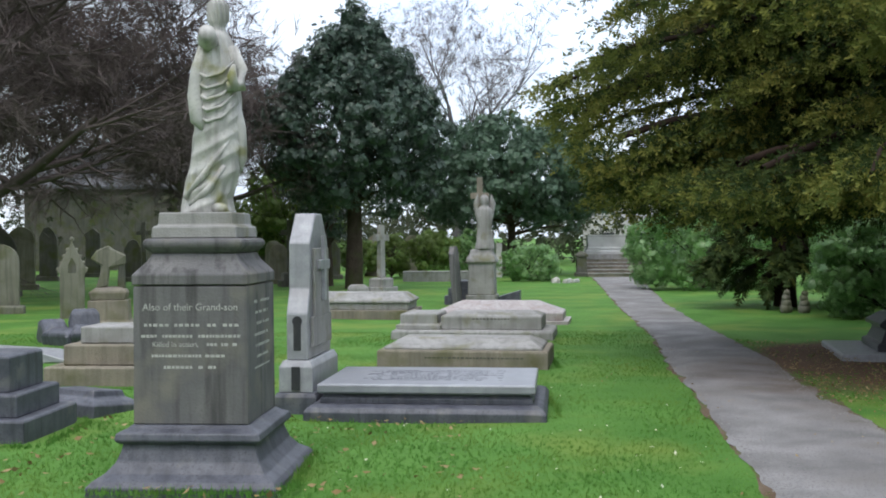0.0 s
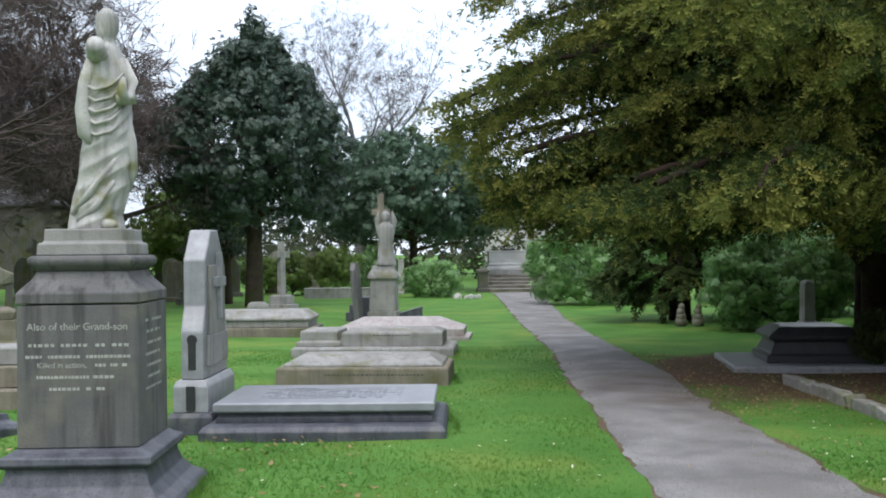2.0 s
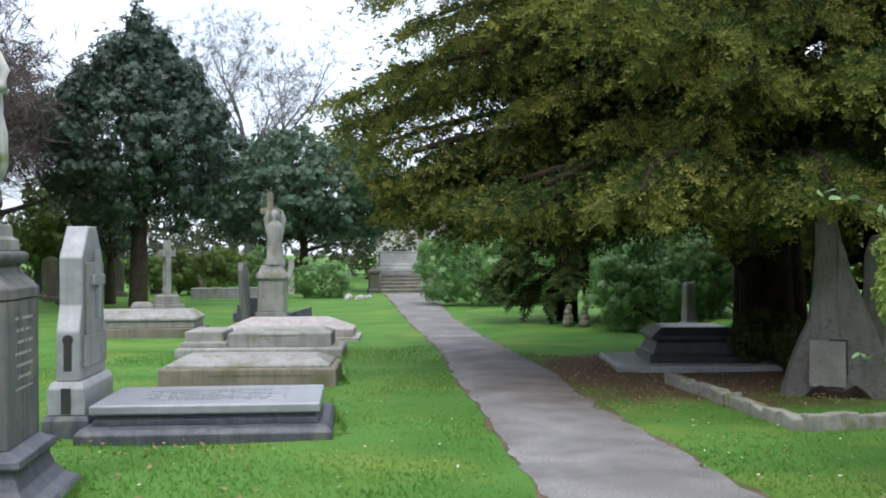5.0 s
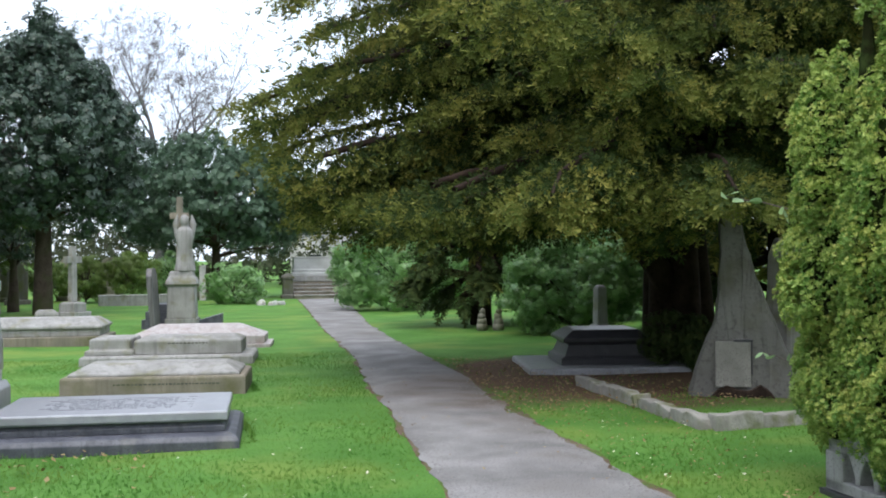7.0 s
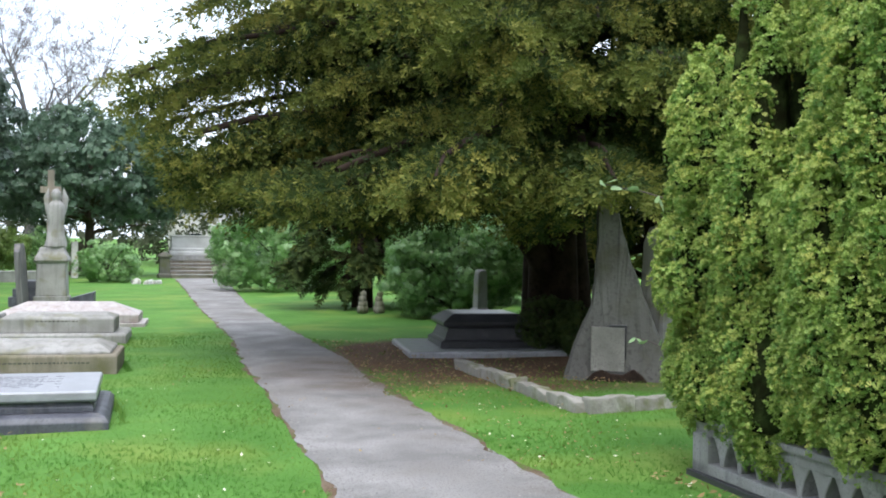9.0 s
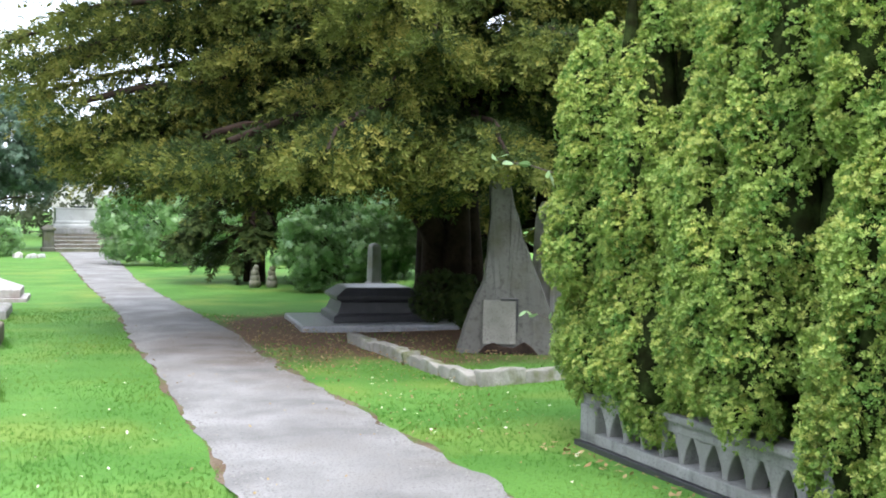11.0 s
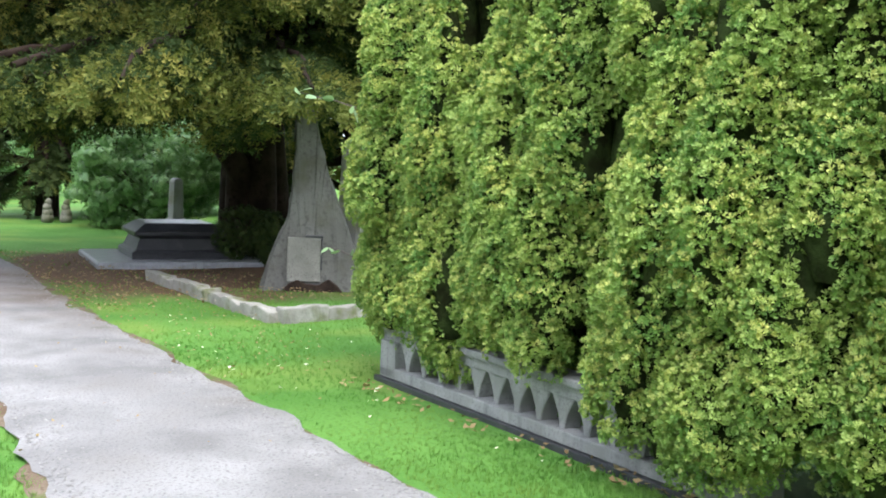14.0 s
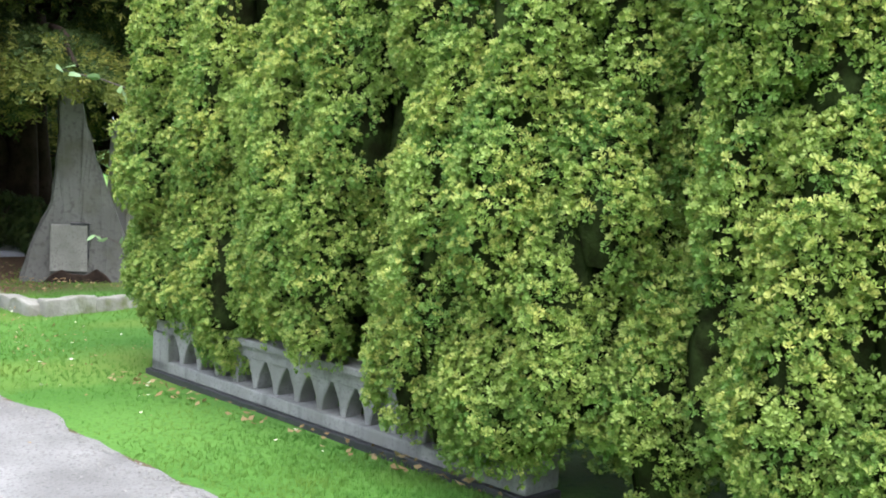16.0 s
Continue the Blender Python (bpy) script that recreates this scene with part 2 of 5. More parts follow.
def box(bm, x0, x1, y0, y1, z0, z1, bevel=0.0, wear=0.0):
    made = bmesh.ops.create_cube(bm, size=1.0, matrix=Matrix.LocRotScale(
        ((x0 + x1) / 2, (y0 + y1) / 2, (z0 + z1) / 2), None, (x1 - x0, y1 - y0, z1 - z0)))["verts"]
    if bevel:
        edges = list({e for v in made for e in v.link_edges})
        bmesh.ops.bevel(bm, geom=edges, offset=bevel, segments=2, affect="EDGES", profile=0.6)
    if wear:
        roughen(bm, wear, 7.0)
    return bm


def roughen(bm, amount, scale):
    for v in bm.verts:
        v.co += noise.noise_vector(v.co * scale) * amount


def loft(sections, bevel=0.0):
    """A solid of rectangular sections (half width, half depth, z), from the bottom up."""
    bm = bmesh.new()
    rings = []
    for hx, hy, z in sections:
        rings.append([bm.verts.new((sx * hx, sy * hy, z)) for sx, sy in ((-1, -1), (1, -1), (1, 1), (-1, 1))])
    for lo, hi in zip(rings, rings[1:]):
        for i in range(4):
            bm.faces.new((lo[i], lo[(i + 1) % 4], hi[(i + 1) % 4], hi[i]))
    bm.faces.new(rings[0][::-1])
    bm.faces.new(rings[-1])
    if bevel:
        up = [e for e in bm.edges if abs(e.verts[0].co.z - e.verts[1].co.z) > 1e-4]
        flat = [e for e in bm.edges if e not in set(up)]
        bmesh.ops.bevel(bm, geom=up + flat, offset=bevel, segments=1, affect="EDGES")
    return bm


def slab_outline(points, thick, bevel=0.01):
    """An outline in the local x-z plane, thickened along y about its middle."""
    bm = bmesh.new()
    face = bm.faces.new([bm.verts.new((x, -thick / 2, z)) for x, z in points])
    out = bmesh.ops.extrude_face_region(bm, geom=[face])
    bmesh.ops.translate(bm, vec=(0, thick, 0), verts=[g for g in out["geom"] if isinstance(g, bmesh.types.BMVert)])
    bmesh.ops.recalc_face_normals(bm, faces=bm.faces)
    if bevel:
        bmesh.ops.bevel(bm, geom=list(bm.edges), offset=bevel, segments=1, affect="EDGES")
    return bm


def tube_mesh(paths, sides=5):
    """Tapered tubes: each path is an array of points and of radii. Returns vertices and quads."""
    vs, fs, base = [], [], 0
    ring = np.arange(sides) * 2 * np.pi / sides
    for pts, rad in paths:
        pts, rad = np.asarray(pts, float), np.asarray(rad, float)
        tang = np.gradient(pts, axis=0)
        tang /= np.linalg.norm(tang, axis=1, keepdims=True) + 1e-9
        ref = np.where(np.abs(tang[:, 2:3]) > 0.9, [[1.0, 0, 0]], [[0, 0, 1.0]])
        u = np.cross(tang, ref)
        u /= np.linalg.norm(u, axis=1, keepdims=True) + 1e-9
        w = np.cross(tang, u)
        v = pts[:, None] + rad[:, None, None] * (np.cos(ring)[None, :, None] * u[:, None] + np.sin(ring)[None, :, None] * w[:, None])
        vs.append(v.reshape(-1, 3))
        k = len(pts)
        i, j = np.meshgrid(np.arange(k - 1), np.arange(sides), indexing="ij")
        a = base + i * sides + j
        b = base + i * sides + (j + 1) % sides
        fs.append(np.stack([a, b, b + sides, a + sides], -1).reshape(-1, 4))
        base += k * sides
    return np.concatenate(vs), np.concatenate(fs)


def frames_from(normals, spin):
    """Orthonormal frames with z along the given normals, turned by spin."""
    nz = normals / (np.linalg.norm(normals, axis=1, keepdims=True) + 1e-9)
    ref = np.where(np.abs(nz[:, 2:3]) > 0.9, [[1.0, 0, 0]], [[0, 0, 1.0]])
    x = np.cross(ref, nz)
    x /= np.linalg.norm(x, axis=1, keepdims=True) + 1e-9
    y = np.cross(nz, x)
    c, s = np.cos(spin)[:, None], np.sin(spin)[:, None]
    return np.stack([c * x + s * y, c * y - s * x, nz], -1)


def scatter(template_v, template_f, places, normals, sizes, spin=None):
    """Joined copies of a small leaf cluster at places, its z axis along normals."""
    n = len(places)
    spin = rng.uniform(0, 2 * np.pi, n) if spin is None else spin
    fr = frames_from(np.asarray(normals, float), spin)
    v = np.einsum("nij,kj->nki", fr, template_v) * np.asarray(sizes)[:, None, None] + np.asarray(places)[:, None]
    f = template_f[None] + (np.arange(n) * len(template_v))[:, None, None]
    return v.reshape(-1, 3), f.reshape(-1, template_f.shape[1])


def rosette(leaves=7, width=0.34, lift=0.45, curl=0.25, twist=0.3, seed=1):
    """A cluster of pointed leaves round one centre; z is its axis."""
    r = np.random.default_rng(seed)
    v, f = [(0, 0, 0)], []
    for i in range(leaves):
        a = 2 * np.pi * i / leaves + r.uniform(-twist, twist)
        e = lift + r.uniform(-0.35, 0.35)
        d = np.array([np.cos(a) * np.cos(e), np.sin(a) * np.cos(e), np.sin(e)])
        s = np.array([-np.sin(a), np.cos(a), r.uniform(-0.3, 0.3)])
        ln = r.uniform(0.75, 1.1)
        mid = d * ln * 0.55 + np.array([0, 0, curl * 0.3])
        k = len(v)
        v += [mid - s * width / 2, d * ln - np.array([0, 0, curl * 0.4]), mid + s * width / 2]
        f.append((0, k, k + 1, k + 2))
    return np.array(v, float), np.array(f, int)


def tuft(leaves=6, lift=0.7, spread=0.42, seed=1):
    """A short dense shoot: a fan of blunt little leaves round one centre, one triangle each."""
    r = np.random.default_rng(seed)
    v, f = [(0, 0, -0.25)], []
    for i in range(leaves):
        a = 2 * np.pi * i / leaves + r.uniform(-0.35, 0.35)
        e = lift + r.uniform(-0.4, 0.4)
        d = np.array([np.cos(a) * np.cos(e), np.sin(a) * np.cos(e), np.sin(e)]) * r.uniform(0.8, 1.15)
        s = np.array([-np.sin(a), np.cos(a), r.uniform(-0.5, 0.5)]) * spread
        k = len(v)
        v += [d - s, d + s]
        f.append((0, k, k + 1))
    return np.array(v, float), np.array(f, int)


def fine_spray(pairs=4, width=0.16, droop=0.2, seed=1):
    """A flat, feathery side shoot along x made of slim single leaves."""
    r = np.random.default_rng(seed)
    v, f = [], []
    for i in range(pairs):
        t = (i + 0.5) / pairs
        for side in (-1, 1):
            ln = (0.46 - 0.24 * t) * r.uniform(0.8, 1.2)
            root = np.array([t * 0.8, 0, -droop * t * t])
            d = np.array([0.6, side * 0.85, r.uniform(-0.4, 0.2)])
            s = np.array([0.85, -side * 0.4, 0.0]) * width * 0.5
            k = len(v)
            v += [root - s, root + s + d * ln * 0.35, root + d * ln]
            f.append((k, k + 1, k + 2))
    k = len(v)
    v += [(0.45, -0.07, -droop * 0.2), (0.45, 0.07, -droop * 0.2), (1.08, 0, -droop * 1.15)]
    f.append((k, k + 1, k + 2))
    return np.array(v, float), np.array(f, int)


def noise3(p, scale, seed=0.0):
    """Smooth random values between about -1 and 1 for an array of places."""
    q = np.asarray(p) * scale + np.array([seed * 1.37, seed * 2.11, seed * 0.73])
    cell = np.floor(q).astype(np.int64)
    w = q - cell
    w = w * w * (3 - 2 * w)
    total = np.zeros(len(q))
    for dx in (0, 1):
        for dy in (0, 1):
            for dz in (0, 1):
                h = ((cell[:, 0] + dx) * 73856093) ^ ((cell[:, 1] + dy) * 19349663) ^ ((cell[:, 2] + dz) * 83492791)
                h = (h * 2654435761) & 0xFFFFFFFF
                h = ((h ^ (h >> 15)) * 2246822519) & 0xFFFFFFFF
                val = ((h ^ (h >> 13)) & 0xFFFF) / 32767.5 - 1
                total += val * np.where(dx, w[:, 0], 1 - w[:, 0]) * np.where(dy, w[:, 1], 1 - w[:, 1]) * np.where(dz, w[:, 2], 1 - w[:, 2])
    return total

# ---- ground ----
YEW = (7.7, 14.7)
LEFT_EDGE = [(1.0, -8), (1.35, 0), (1.5, 3), (1.68, 4.67), (1.82, 5.5), (2.07, 7.34), (2.2, 8.5), (2.42, 10.25), (2.65, 12.5), (2.88, 14.4), (3.2, 16.6), (3.84, 24.2), (5.1, 36.5), (5.5, 41)]
RIGHT_EDGE = [(2.7, -8), (2.95, 0), (3.1, 3), (3.2, 4.5), (3.35, 6.3), (3.5, 8.2), (3.65, 10.45), (3.82, 11.8), (4.07, 13.25), (4.35, 17), (4.6, 20.2), (5.02, 24.5), (6.66, 36.3), (7.3, 41)]


def path_edge(edge, y):
    return np.interp(y, [q[1] for q in edge], [q[0] for q in edge])


def littered(m, centre, lo, hi, spread):
    """Lays brown needle litter with a ragged outline over a material, round a centre."""
    n, l = m.node_tree.nodes, m.node_tree.links
    bsdf = n["Principled BSDF"]
    turf = bsdf.inputs["Base Color"].links[0].from_socket
    geo = n.new("ShaderNodeNewGeometry")
    away = n.new("ShaderNodeVectorMath")
    away.operation = "DISTANCE"
    away.inputs[1].default_value = centre
    l.new(geo.outputs["Position"], away.inputs[0])
    t = n.new("ShaderNodeTexNoise")
    t.inputs["Scale"].default_value, t.inputs["Detail"].default_value = 0.9, 6
    l.new(geo.outputs["Position"], t.inputs["Vector"])
    k = n.new("ShaderNodeMath")
    k.operation = "MULTIPLY_ADD"
    l.new(t.outputs["Fac"], k.inputs[0])
    k.inputs[1].default_value = spread
    l.new(away.outputs["Value"], k.inputs[2])
    r = n.new("ShaderNodeMapRange")
    r.inputs["From Min"].default_value, r.inputs["From Max"].default_value = lo, hi
    r.inputs["To Min"].default_value, r.inputs["To Max"].default_value = 1.0, 0.0
    l.new(k.outputs[0], r.inputs["Value"])
    brown = n.new("ShaderNodeTexNoise")
    brown.inputs["Scale"].default_value, brown.inputs["Detail"].default_value = 14, 5
    l.new(geo.outputs["Position"], brown.inputs["Vector"])
    cr = n.new("ShaderNodeValToRGB")
    cr.color_ramp.elements[0].color, cr.color_ramp.elements[1].color = (0.06, 0.035, 0.022, 1), (0.15, 0.095, 0.055, 1)
    l.new(brown.outputs["Fac"], cr.inputs[0])
    x = n.new("ShaderNodeMix")
    x.data_type = "RGBA"
    l.new(r.outputs[0], x.inputs[0])
    l.new(turf, x.inputs[6])
    l.new(cr.outputs[0], x.inputs[7])
    l.new(x.outputs[2], bsdf.inputs["Base Color"])
    return m


def graded(lo, hi, near_lo, near_hi, step):
    inner = np.arange(near_lo, near_hi, step)
    return np.concatenate([np.geomspace(1, near_lo - lo + 1, 14)[::-1] * -1 + near_lo + 1, inner[1:], np.geomspace(1, hi - near_hi + 1, 14) + near_hi - 1])


gx, gy = graded(-600, 600, -18, 18, 0.3), graded(-300, 900, -4, 46, 0.3)
XX, YY = np.meshgrid(gx, gy, indexing="ij")
flat = np.stack([XX.ravel(), YY.ravel(), np.zeros(XX.size)], 1)
flat[:, 2] = -0.085 * np.exp(-((flat[:, 0] + 1.6) ** 2 + (flat[:, 1] - 6.2) ** 2) / 1.6 ** 2) - 0.012 - 0.012 * np.sin(flat[:, 0] * 2.1 + np.sin(flat[:, 1] * 1.3)) * np.cos(flat[:, 1] * 1.7)
ii, jj = np.meshgrid(np.arange(len(gx) - 1), np.arange(len(gy) - 1), indexing="ij")
q0 = (ii * len(gy) + jj).ravel()
ground = raw_part("ground", flat, np.stack([q0, q0 + len(gy), q0 + len(gy) + 1, q0 + 1], 1), littered(M_GRASS, (6.3, 13.0, 0), 4.1, 5.0, 3.2), smooth=True)
tagged(ground, "short green cemetery turf with mossy and bare patches", "ground", kind="structure")

ys = np.concatenate([np.arange(-8, 20, 0.12), np.arange(20, 41, 0.4)])
cols = np.linspace(0, 1, 9)
pv = []
for y in ys:
    wob_l = 0.11 * noise.noise(Vector((y * 1.9, 3, 0))) + 0.065 * noise.noise(Vector((y * 5.1, 9, 0)))
    wob_r = 0.1 * noise.noise(Vector((y * 1.7, 5, 0))) + 0.07 * noise.noise(Vector((y * 4.7, 1, 0)))
    xl, xr = path_edge(LEFT_EDGE, y) + wob_l, path_edge(RIGHT_EDGE, y) + wob_r
    for c in cols:
        pv.append((xl + (xr - xl) * c, y, 0.004 + 0.014 * math.sin(math.pi * c) ** 0.5))
i2, j2 = np.meshgrid(np.arange(len(ys) - 1), np.arange(len(cols) - 1), indexing="ij")
q0 = (i2 * len(cols) + j2).ravel()
footpath = raw_part("path", pv, np.stack([q0, q0 + 1, q0 + len(cols) + 1, q0 + len(cols)], 1), littered(M_PATH, (5.6, 11.6, 0), 2.4, 5.2, 4.0), smooth=True)
sv = []
for y in ys:
    fray = [0.025 + 0.1 * noise.noise(Vector((y * 1.3, k, 2))) + 0.06 * noise.noise(Vector((y * 4.1, k, 7))) for k in (1, 5)]
    xl, xr = path_edge(LEFT_EDGE, y), path_edge(RIGHT_EDGE, y)
    sv += [(xl - fray[0], y, -0.012), (xl, y, 0.0), (xr, y, 0.0), (xr + fray[1] + 0.12 * math.exp(-((y - 11) / 3) ** 2), y, -0.012)]
q0 = (np.arange(len(ys) - 1)[:, None] * 4 + np.arange(3)).ravel()
soil = raw_part("path_verge", sv, np.stack([q0, q0 + 1, q0 + 5, q0 + 4], 1), M_SOIL, smooth=True)
tagged(soil, "bare brown soil fringe along the footpath", "verge", kind="structure")
tagged(footpath, "worn pale tarmac footpath with ragged grassy edges", "path", kind="structure")

# ---- the tall monument with its draped figure ----
monument = thing("pedestal_monument", -1.69, 7.33, 0, -3.4, "tall square grey stone pedestal with lettered faces and stepped dark base", "monument")
part("base", loft([(0.625, 0.625, -0.1), (0.625, 0.625, 0.0), (0.595, 0.595, 0.035), (0.53, 0.53, 0.075), (0.475, 0.475, 0.14), (0.445, 0.445, 0.22), (0.44, 0.44, 0.262)], 0.006), M_DARKPLINTH, monument, "dark streaked flared base")
part("footing", loft([(0.7, 0.7, -0.2), (0.7, 0.7, -0.1)], 0.008), M_DARKPLINTH, monument)
part("lower_moulding", loft([(0.46, 0.46, 0.255), (0.485, 0.485, 0.28), (0.475, 0.475, 0.325), (0.42, 0.42, 0.35), (0.392, 0.392, 0.372)], 0.006), M_DARKPLINTH, monument)
die = part("die", loft([(0.387, 0.387, 0.372), (0.383, 0.383, 1.285)], 0.008), M_GREYSTONE, monument, "grey inscribed block with dark runs")
part("upper_band", loft([(0.39, 0.39, 1.293), (0.39, 0.39, 1.36), (0.36, 0.36, 1.395), (0.31, 0.31, 1.45), (0.285, 0.285, 1.50)], 0.006), M_GREYSTONE, monument)
part("cornice", loft([(0.285, 0.285, 1.50), (0.315, 0.315, 1.525), (0.335, 0.335, 1.55), (0.335, 0.335, 1.58), (0.315, 0.315, 1.60)], 0.008), M_GREYSTONE, monument)
part("top_block", loft([(0.29, 0.29, 1.60), (0.285, 0.285, 1.68), (0.255, 0.255, 1.69), (0.25, 0.25, 1.775)], 0.008), M_LICHEN, monument, "mossy top block")


def letters(body, size, x, y, z, parent, mat, face="front"):
    cu = bpy.data.curves.new("letters", "FONT")
    cu.body, cu.size, cu.extrude, cu.align_x = body, size, 0.002, "CENTER"
    ob = bpy.data.objects.new("letters", cu)
    scene.collection.objects.link(ob)
    me = bpy.data.meshes.new_from_object(ob.evaluated_get(bpy.context.evaluated_depsgraph_get()))
    bpy.data.objects.remove(ob)
    me.materials.clear()
    me.materials.append(mat)
    t = new("inscription", me)
    t.parent = parent
    t.matrix_basis = pose(x, y, z, 90, 0, 0 if face == "front" else 90)
    return t


def bars(name, rows, parent, mat, face_y, face="front", height=0.019):
    """Rows of short raised bars: (z, list of (x0, x1))."""
    bm = bmesh.new()
    for z, spans in rows:
        for a, b in spans:
            if face == "front":
                box(bm, a, b, face_y - 0.002, face_y + 0.002, z - height / 2, z + height / 2)
            elif face == "side":
                box(bm, face_y - 0.002, face_y + 0.002, a, b, z - height / 2, z + height / 2)
            else:
                box(bm, a, b, z - height / 2, z + height / 2, face_y - 0.001, face_y + 0.002)
    ob = part(name, bm, mat, parent)
    ob["kind"] = "stuff"
    return ob


letters("Also of their Grand-son", 0.066, 0.0, -0.3845, 1.125, die, M_BRASS)
letters("Killed in action,", 0.05, -0.1, -0.3845, 0.885, die, M_BRASS)
rb = random.Random(4)


def broken_row(x0, x1, lo=0.012, hi=0.03, gap=0.006):
    spans, x = [], x0
    while x < x1:
        w = rb.uniform(lo, hi)
        if rb.random() > 0.12:
            spans.append((x, min(x + w, x1)))
        x += w + gap
    return spans


bars("inscription", [(1.028, broken_row(-0.34, 0.33, 0.015, 0.03, 0.012)), (0.955, broken_row(-0.33, 0.34)), (0.90, broken_row(0.11, 0.33)),
                     (0.825, broken_row(-0.26, 0.25)), (0.75, broken_row(-0.18, 0.17))], die, M_BRASS, -0.3835)
bars("inscription", [(1.17 - 0.075 * i, broken_row(-0.2 + 0.03 * (i % 3), 0.22 - 0.04 * (i % 2))) for i in range(9)], die, M_BRASS, 0.3835, "side")


def draped_figure():
    """A standing robed figure as one plain mesh: stacked ovals with folds, a mantle, a broken arm stump and a head."""
    bm = bmesh.new()
    out = [(0.0, -0.23, 0.12, 0.17), (0.05, -0.225, 0.11, 0.17), (0.1, -0.215, 0.105, 0.16), (0.27, -0.18, 0.165, 0.15), (0.46, -0.145, 0.19, 0.145), (0.6, -0.14, 0.18, 0.14),
           (0.73, -0.14, 0.17, 0.135), (0.885, -0.13, 0.165, 0.125), (1.04, -0.115, 0.145, 0.11), (1.155, -0.1, 0.125, 0.1), (1.22, -0.075, 0.1, 0.085), (1.255, -0.025, 0.075, 0.05),
           (1.285, -0.02, 0.07, 0.05), (1.32, -0.035, 0.085, 0.075), (1.38, -0.045, 0.095, 0.085), (1.44, -0.04, 0.09, 0.08), (1.48, -0.01, 0.06, 0.05), (1.495, 0.015, 0.035, 0.015)]
    prof = [(z, (b - a) / 2, ry, (a + b) / 2) for z, a, b, ry in out]
    zs = np.linspace(0, 1.495, 130)
    seg = 110
    pr = np.array(prof)
    rings = []
    for z in zs:
        rx, ry, cx = (np.interp(z, pr[:, 0], pr[:, k]) for k in (1, 2, 3))
        ring = []
        for i in range(seg):
            a = 2 * math.pi * i / seg
            fx, front = cx + rx * math.cos(a), max(0.0, -math.sin(a)) ** 0.5
            # swept folds of the skirt, hanging swags of the mantle, upright pleats of the bodice
            sweep = 0.6 - abs(math.sin(25 * (z - 0.75 * max(0.0, fx + 0.2) ** 1.4)))
            swag = 0.6 - abs(math.sin(31 * (z - 2.6 * (fx + 0.04) ** 2 - 0.4 * fx)))
            pleat = 0.6 - abs(math.sin(a * 7 + 2 * z))
            upright = 0.6 - abs(math.sin(a * 6 + 1.5 * z))
            low_w = min(1.0, max(0.0, (0.66 - z) / 0.12))
            mid_w = min(1.0, max(0.0, (z - 0.56) / 0.1)) * min(1.0, max(0.0, (1.04 - z) / 0.08))
            top_w = min(1.0, max(0.0, (z - 1.0) / 0.05)) * min(1.0, max(0.0, (1.2 - z) / 0.05))
            fold = low_w * (0.016 * sweep * front + 0.03 * upright * (1 - front)) + mid_w * (0.014 * swag * front + 0.03 * pleat * (1 - front)) + 0.022 * top_w * pleat
            if 1.32 < z < 1.46:
                fold += 0.010 * math.sin(a * 12 + z * 30)
            fold += 0.012 * noise.noise(Vector((math.cos(a) * 2.5, math.sin(a) * 2.5, z * 5)))
            ring.append(bm.verts.new((cx + (rx + fold) * math.cos(a), (ry + fold) * math.sin(a), z)))
        rings.append(ring)
    for lo, hi in zip(rings, rings[1:]):
        for i in range(seg):
            bm.faces.new((lo[i], lo[(i + 1) % seg], hi[(i + 1) % seg], hi[i]))
    bm.faces.new(rings[0][::-1])
    bm.faces.new(rings[-1])

    def limb(pts, rad, n=14):
        v, f = tube_mesh([(np.array(pts), np.array(rad))], n)
        made = [bm.verts.new(q) for q in v]
        for face in f:
            bm.faces.new([made[k] for k in face])
        bm.faces.new(made[:n][::-1])
        bm.faces.new(made[-n:])
    limb([(-0.03, -0.02, 1.16), (-0.03, -0.10, 1.18), (-0.025, -0.15, 1.21), (-0.02, -0.18, 1.225)], [0.07, 0.07, 0.062, 0.055])       # broken stump of the near arm
    limb([(0.11, -0.02, 1.13), (0.185, -0.04, 0.98), (0.19, -0.08, 0.87), (0.10, -0.13, 0.86)], [0.055, 0.05, 0.045, 0.035])         # bent arm across the waist
    limb([(0.15, -0.11, 0.84), (0.14, -0.14, 0.93), (0.15, -0.13, 1.01)], [0.04, 0.034, 0.012])
    # mantle from the shoulder to the knee, gathered folds and a loose end behind
    limb([(-0.06, -0.08, 1.16), (-0.105, -0.09, 0.98), (-0.12, -0.1, 0.8), (-0.10, -0.11, 0.63), (-0.06, -0.12, 0.56)], [0.03, 0.042, 0.05, 0.05, 0.012], 18)
    limb([(0.13, 0.0, 0.8), (0.175, -0.02, 0.58), (0.185, -0.01, 0.38), (0.165, 0.0, 0.27)], [0.035, 0.042, 0.035, 0.01], 16)
    for k in range(5):
        z0 = 0.62 + 0.075 * k
        limb([(-0.11, -0.10, z0 + 0.05), (-0.03, -0.145, z0), (0.07, -0.14, z0 + 0.03), (0.15, -0.075, z0 + 0.13)], [0.008, 0.012, 0.011, 0.006], 10)
    limb([(-0.19, -0.11, 0.1), (-0.06, -0.155, 0.25), (0.05, -0.14, 0.40), (0.12, -0.10, 0.52)], [0.018, 0.024, 0.019, 0.008], 12)
    limb([(-0.15, -0.12, 0.05), (-0.02, -0.16, 0.16), (0.08, -0.13, 0.32)], [0.02, 0.026, 0.012], 12)
    limb([(0.02, -0.12, 0.03), (0.07, -0.18, 0.03), (0.10, -0.215, 0.02)], [0.042, 0.036, 0.02], 10)
    return bm


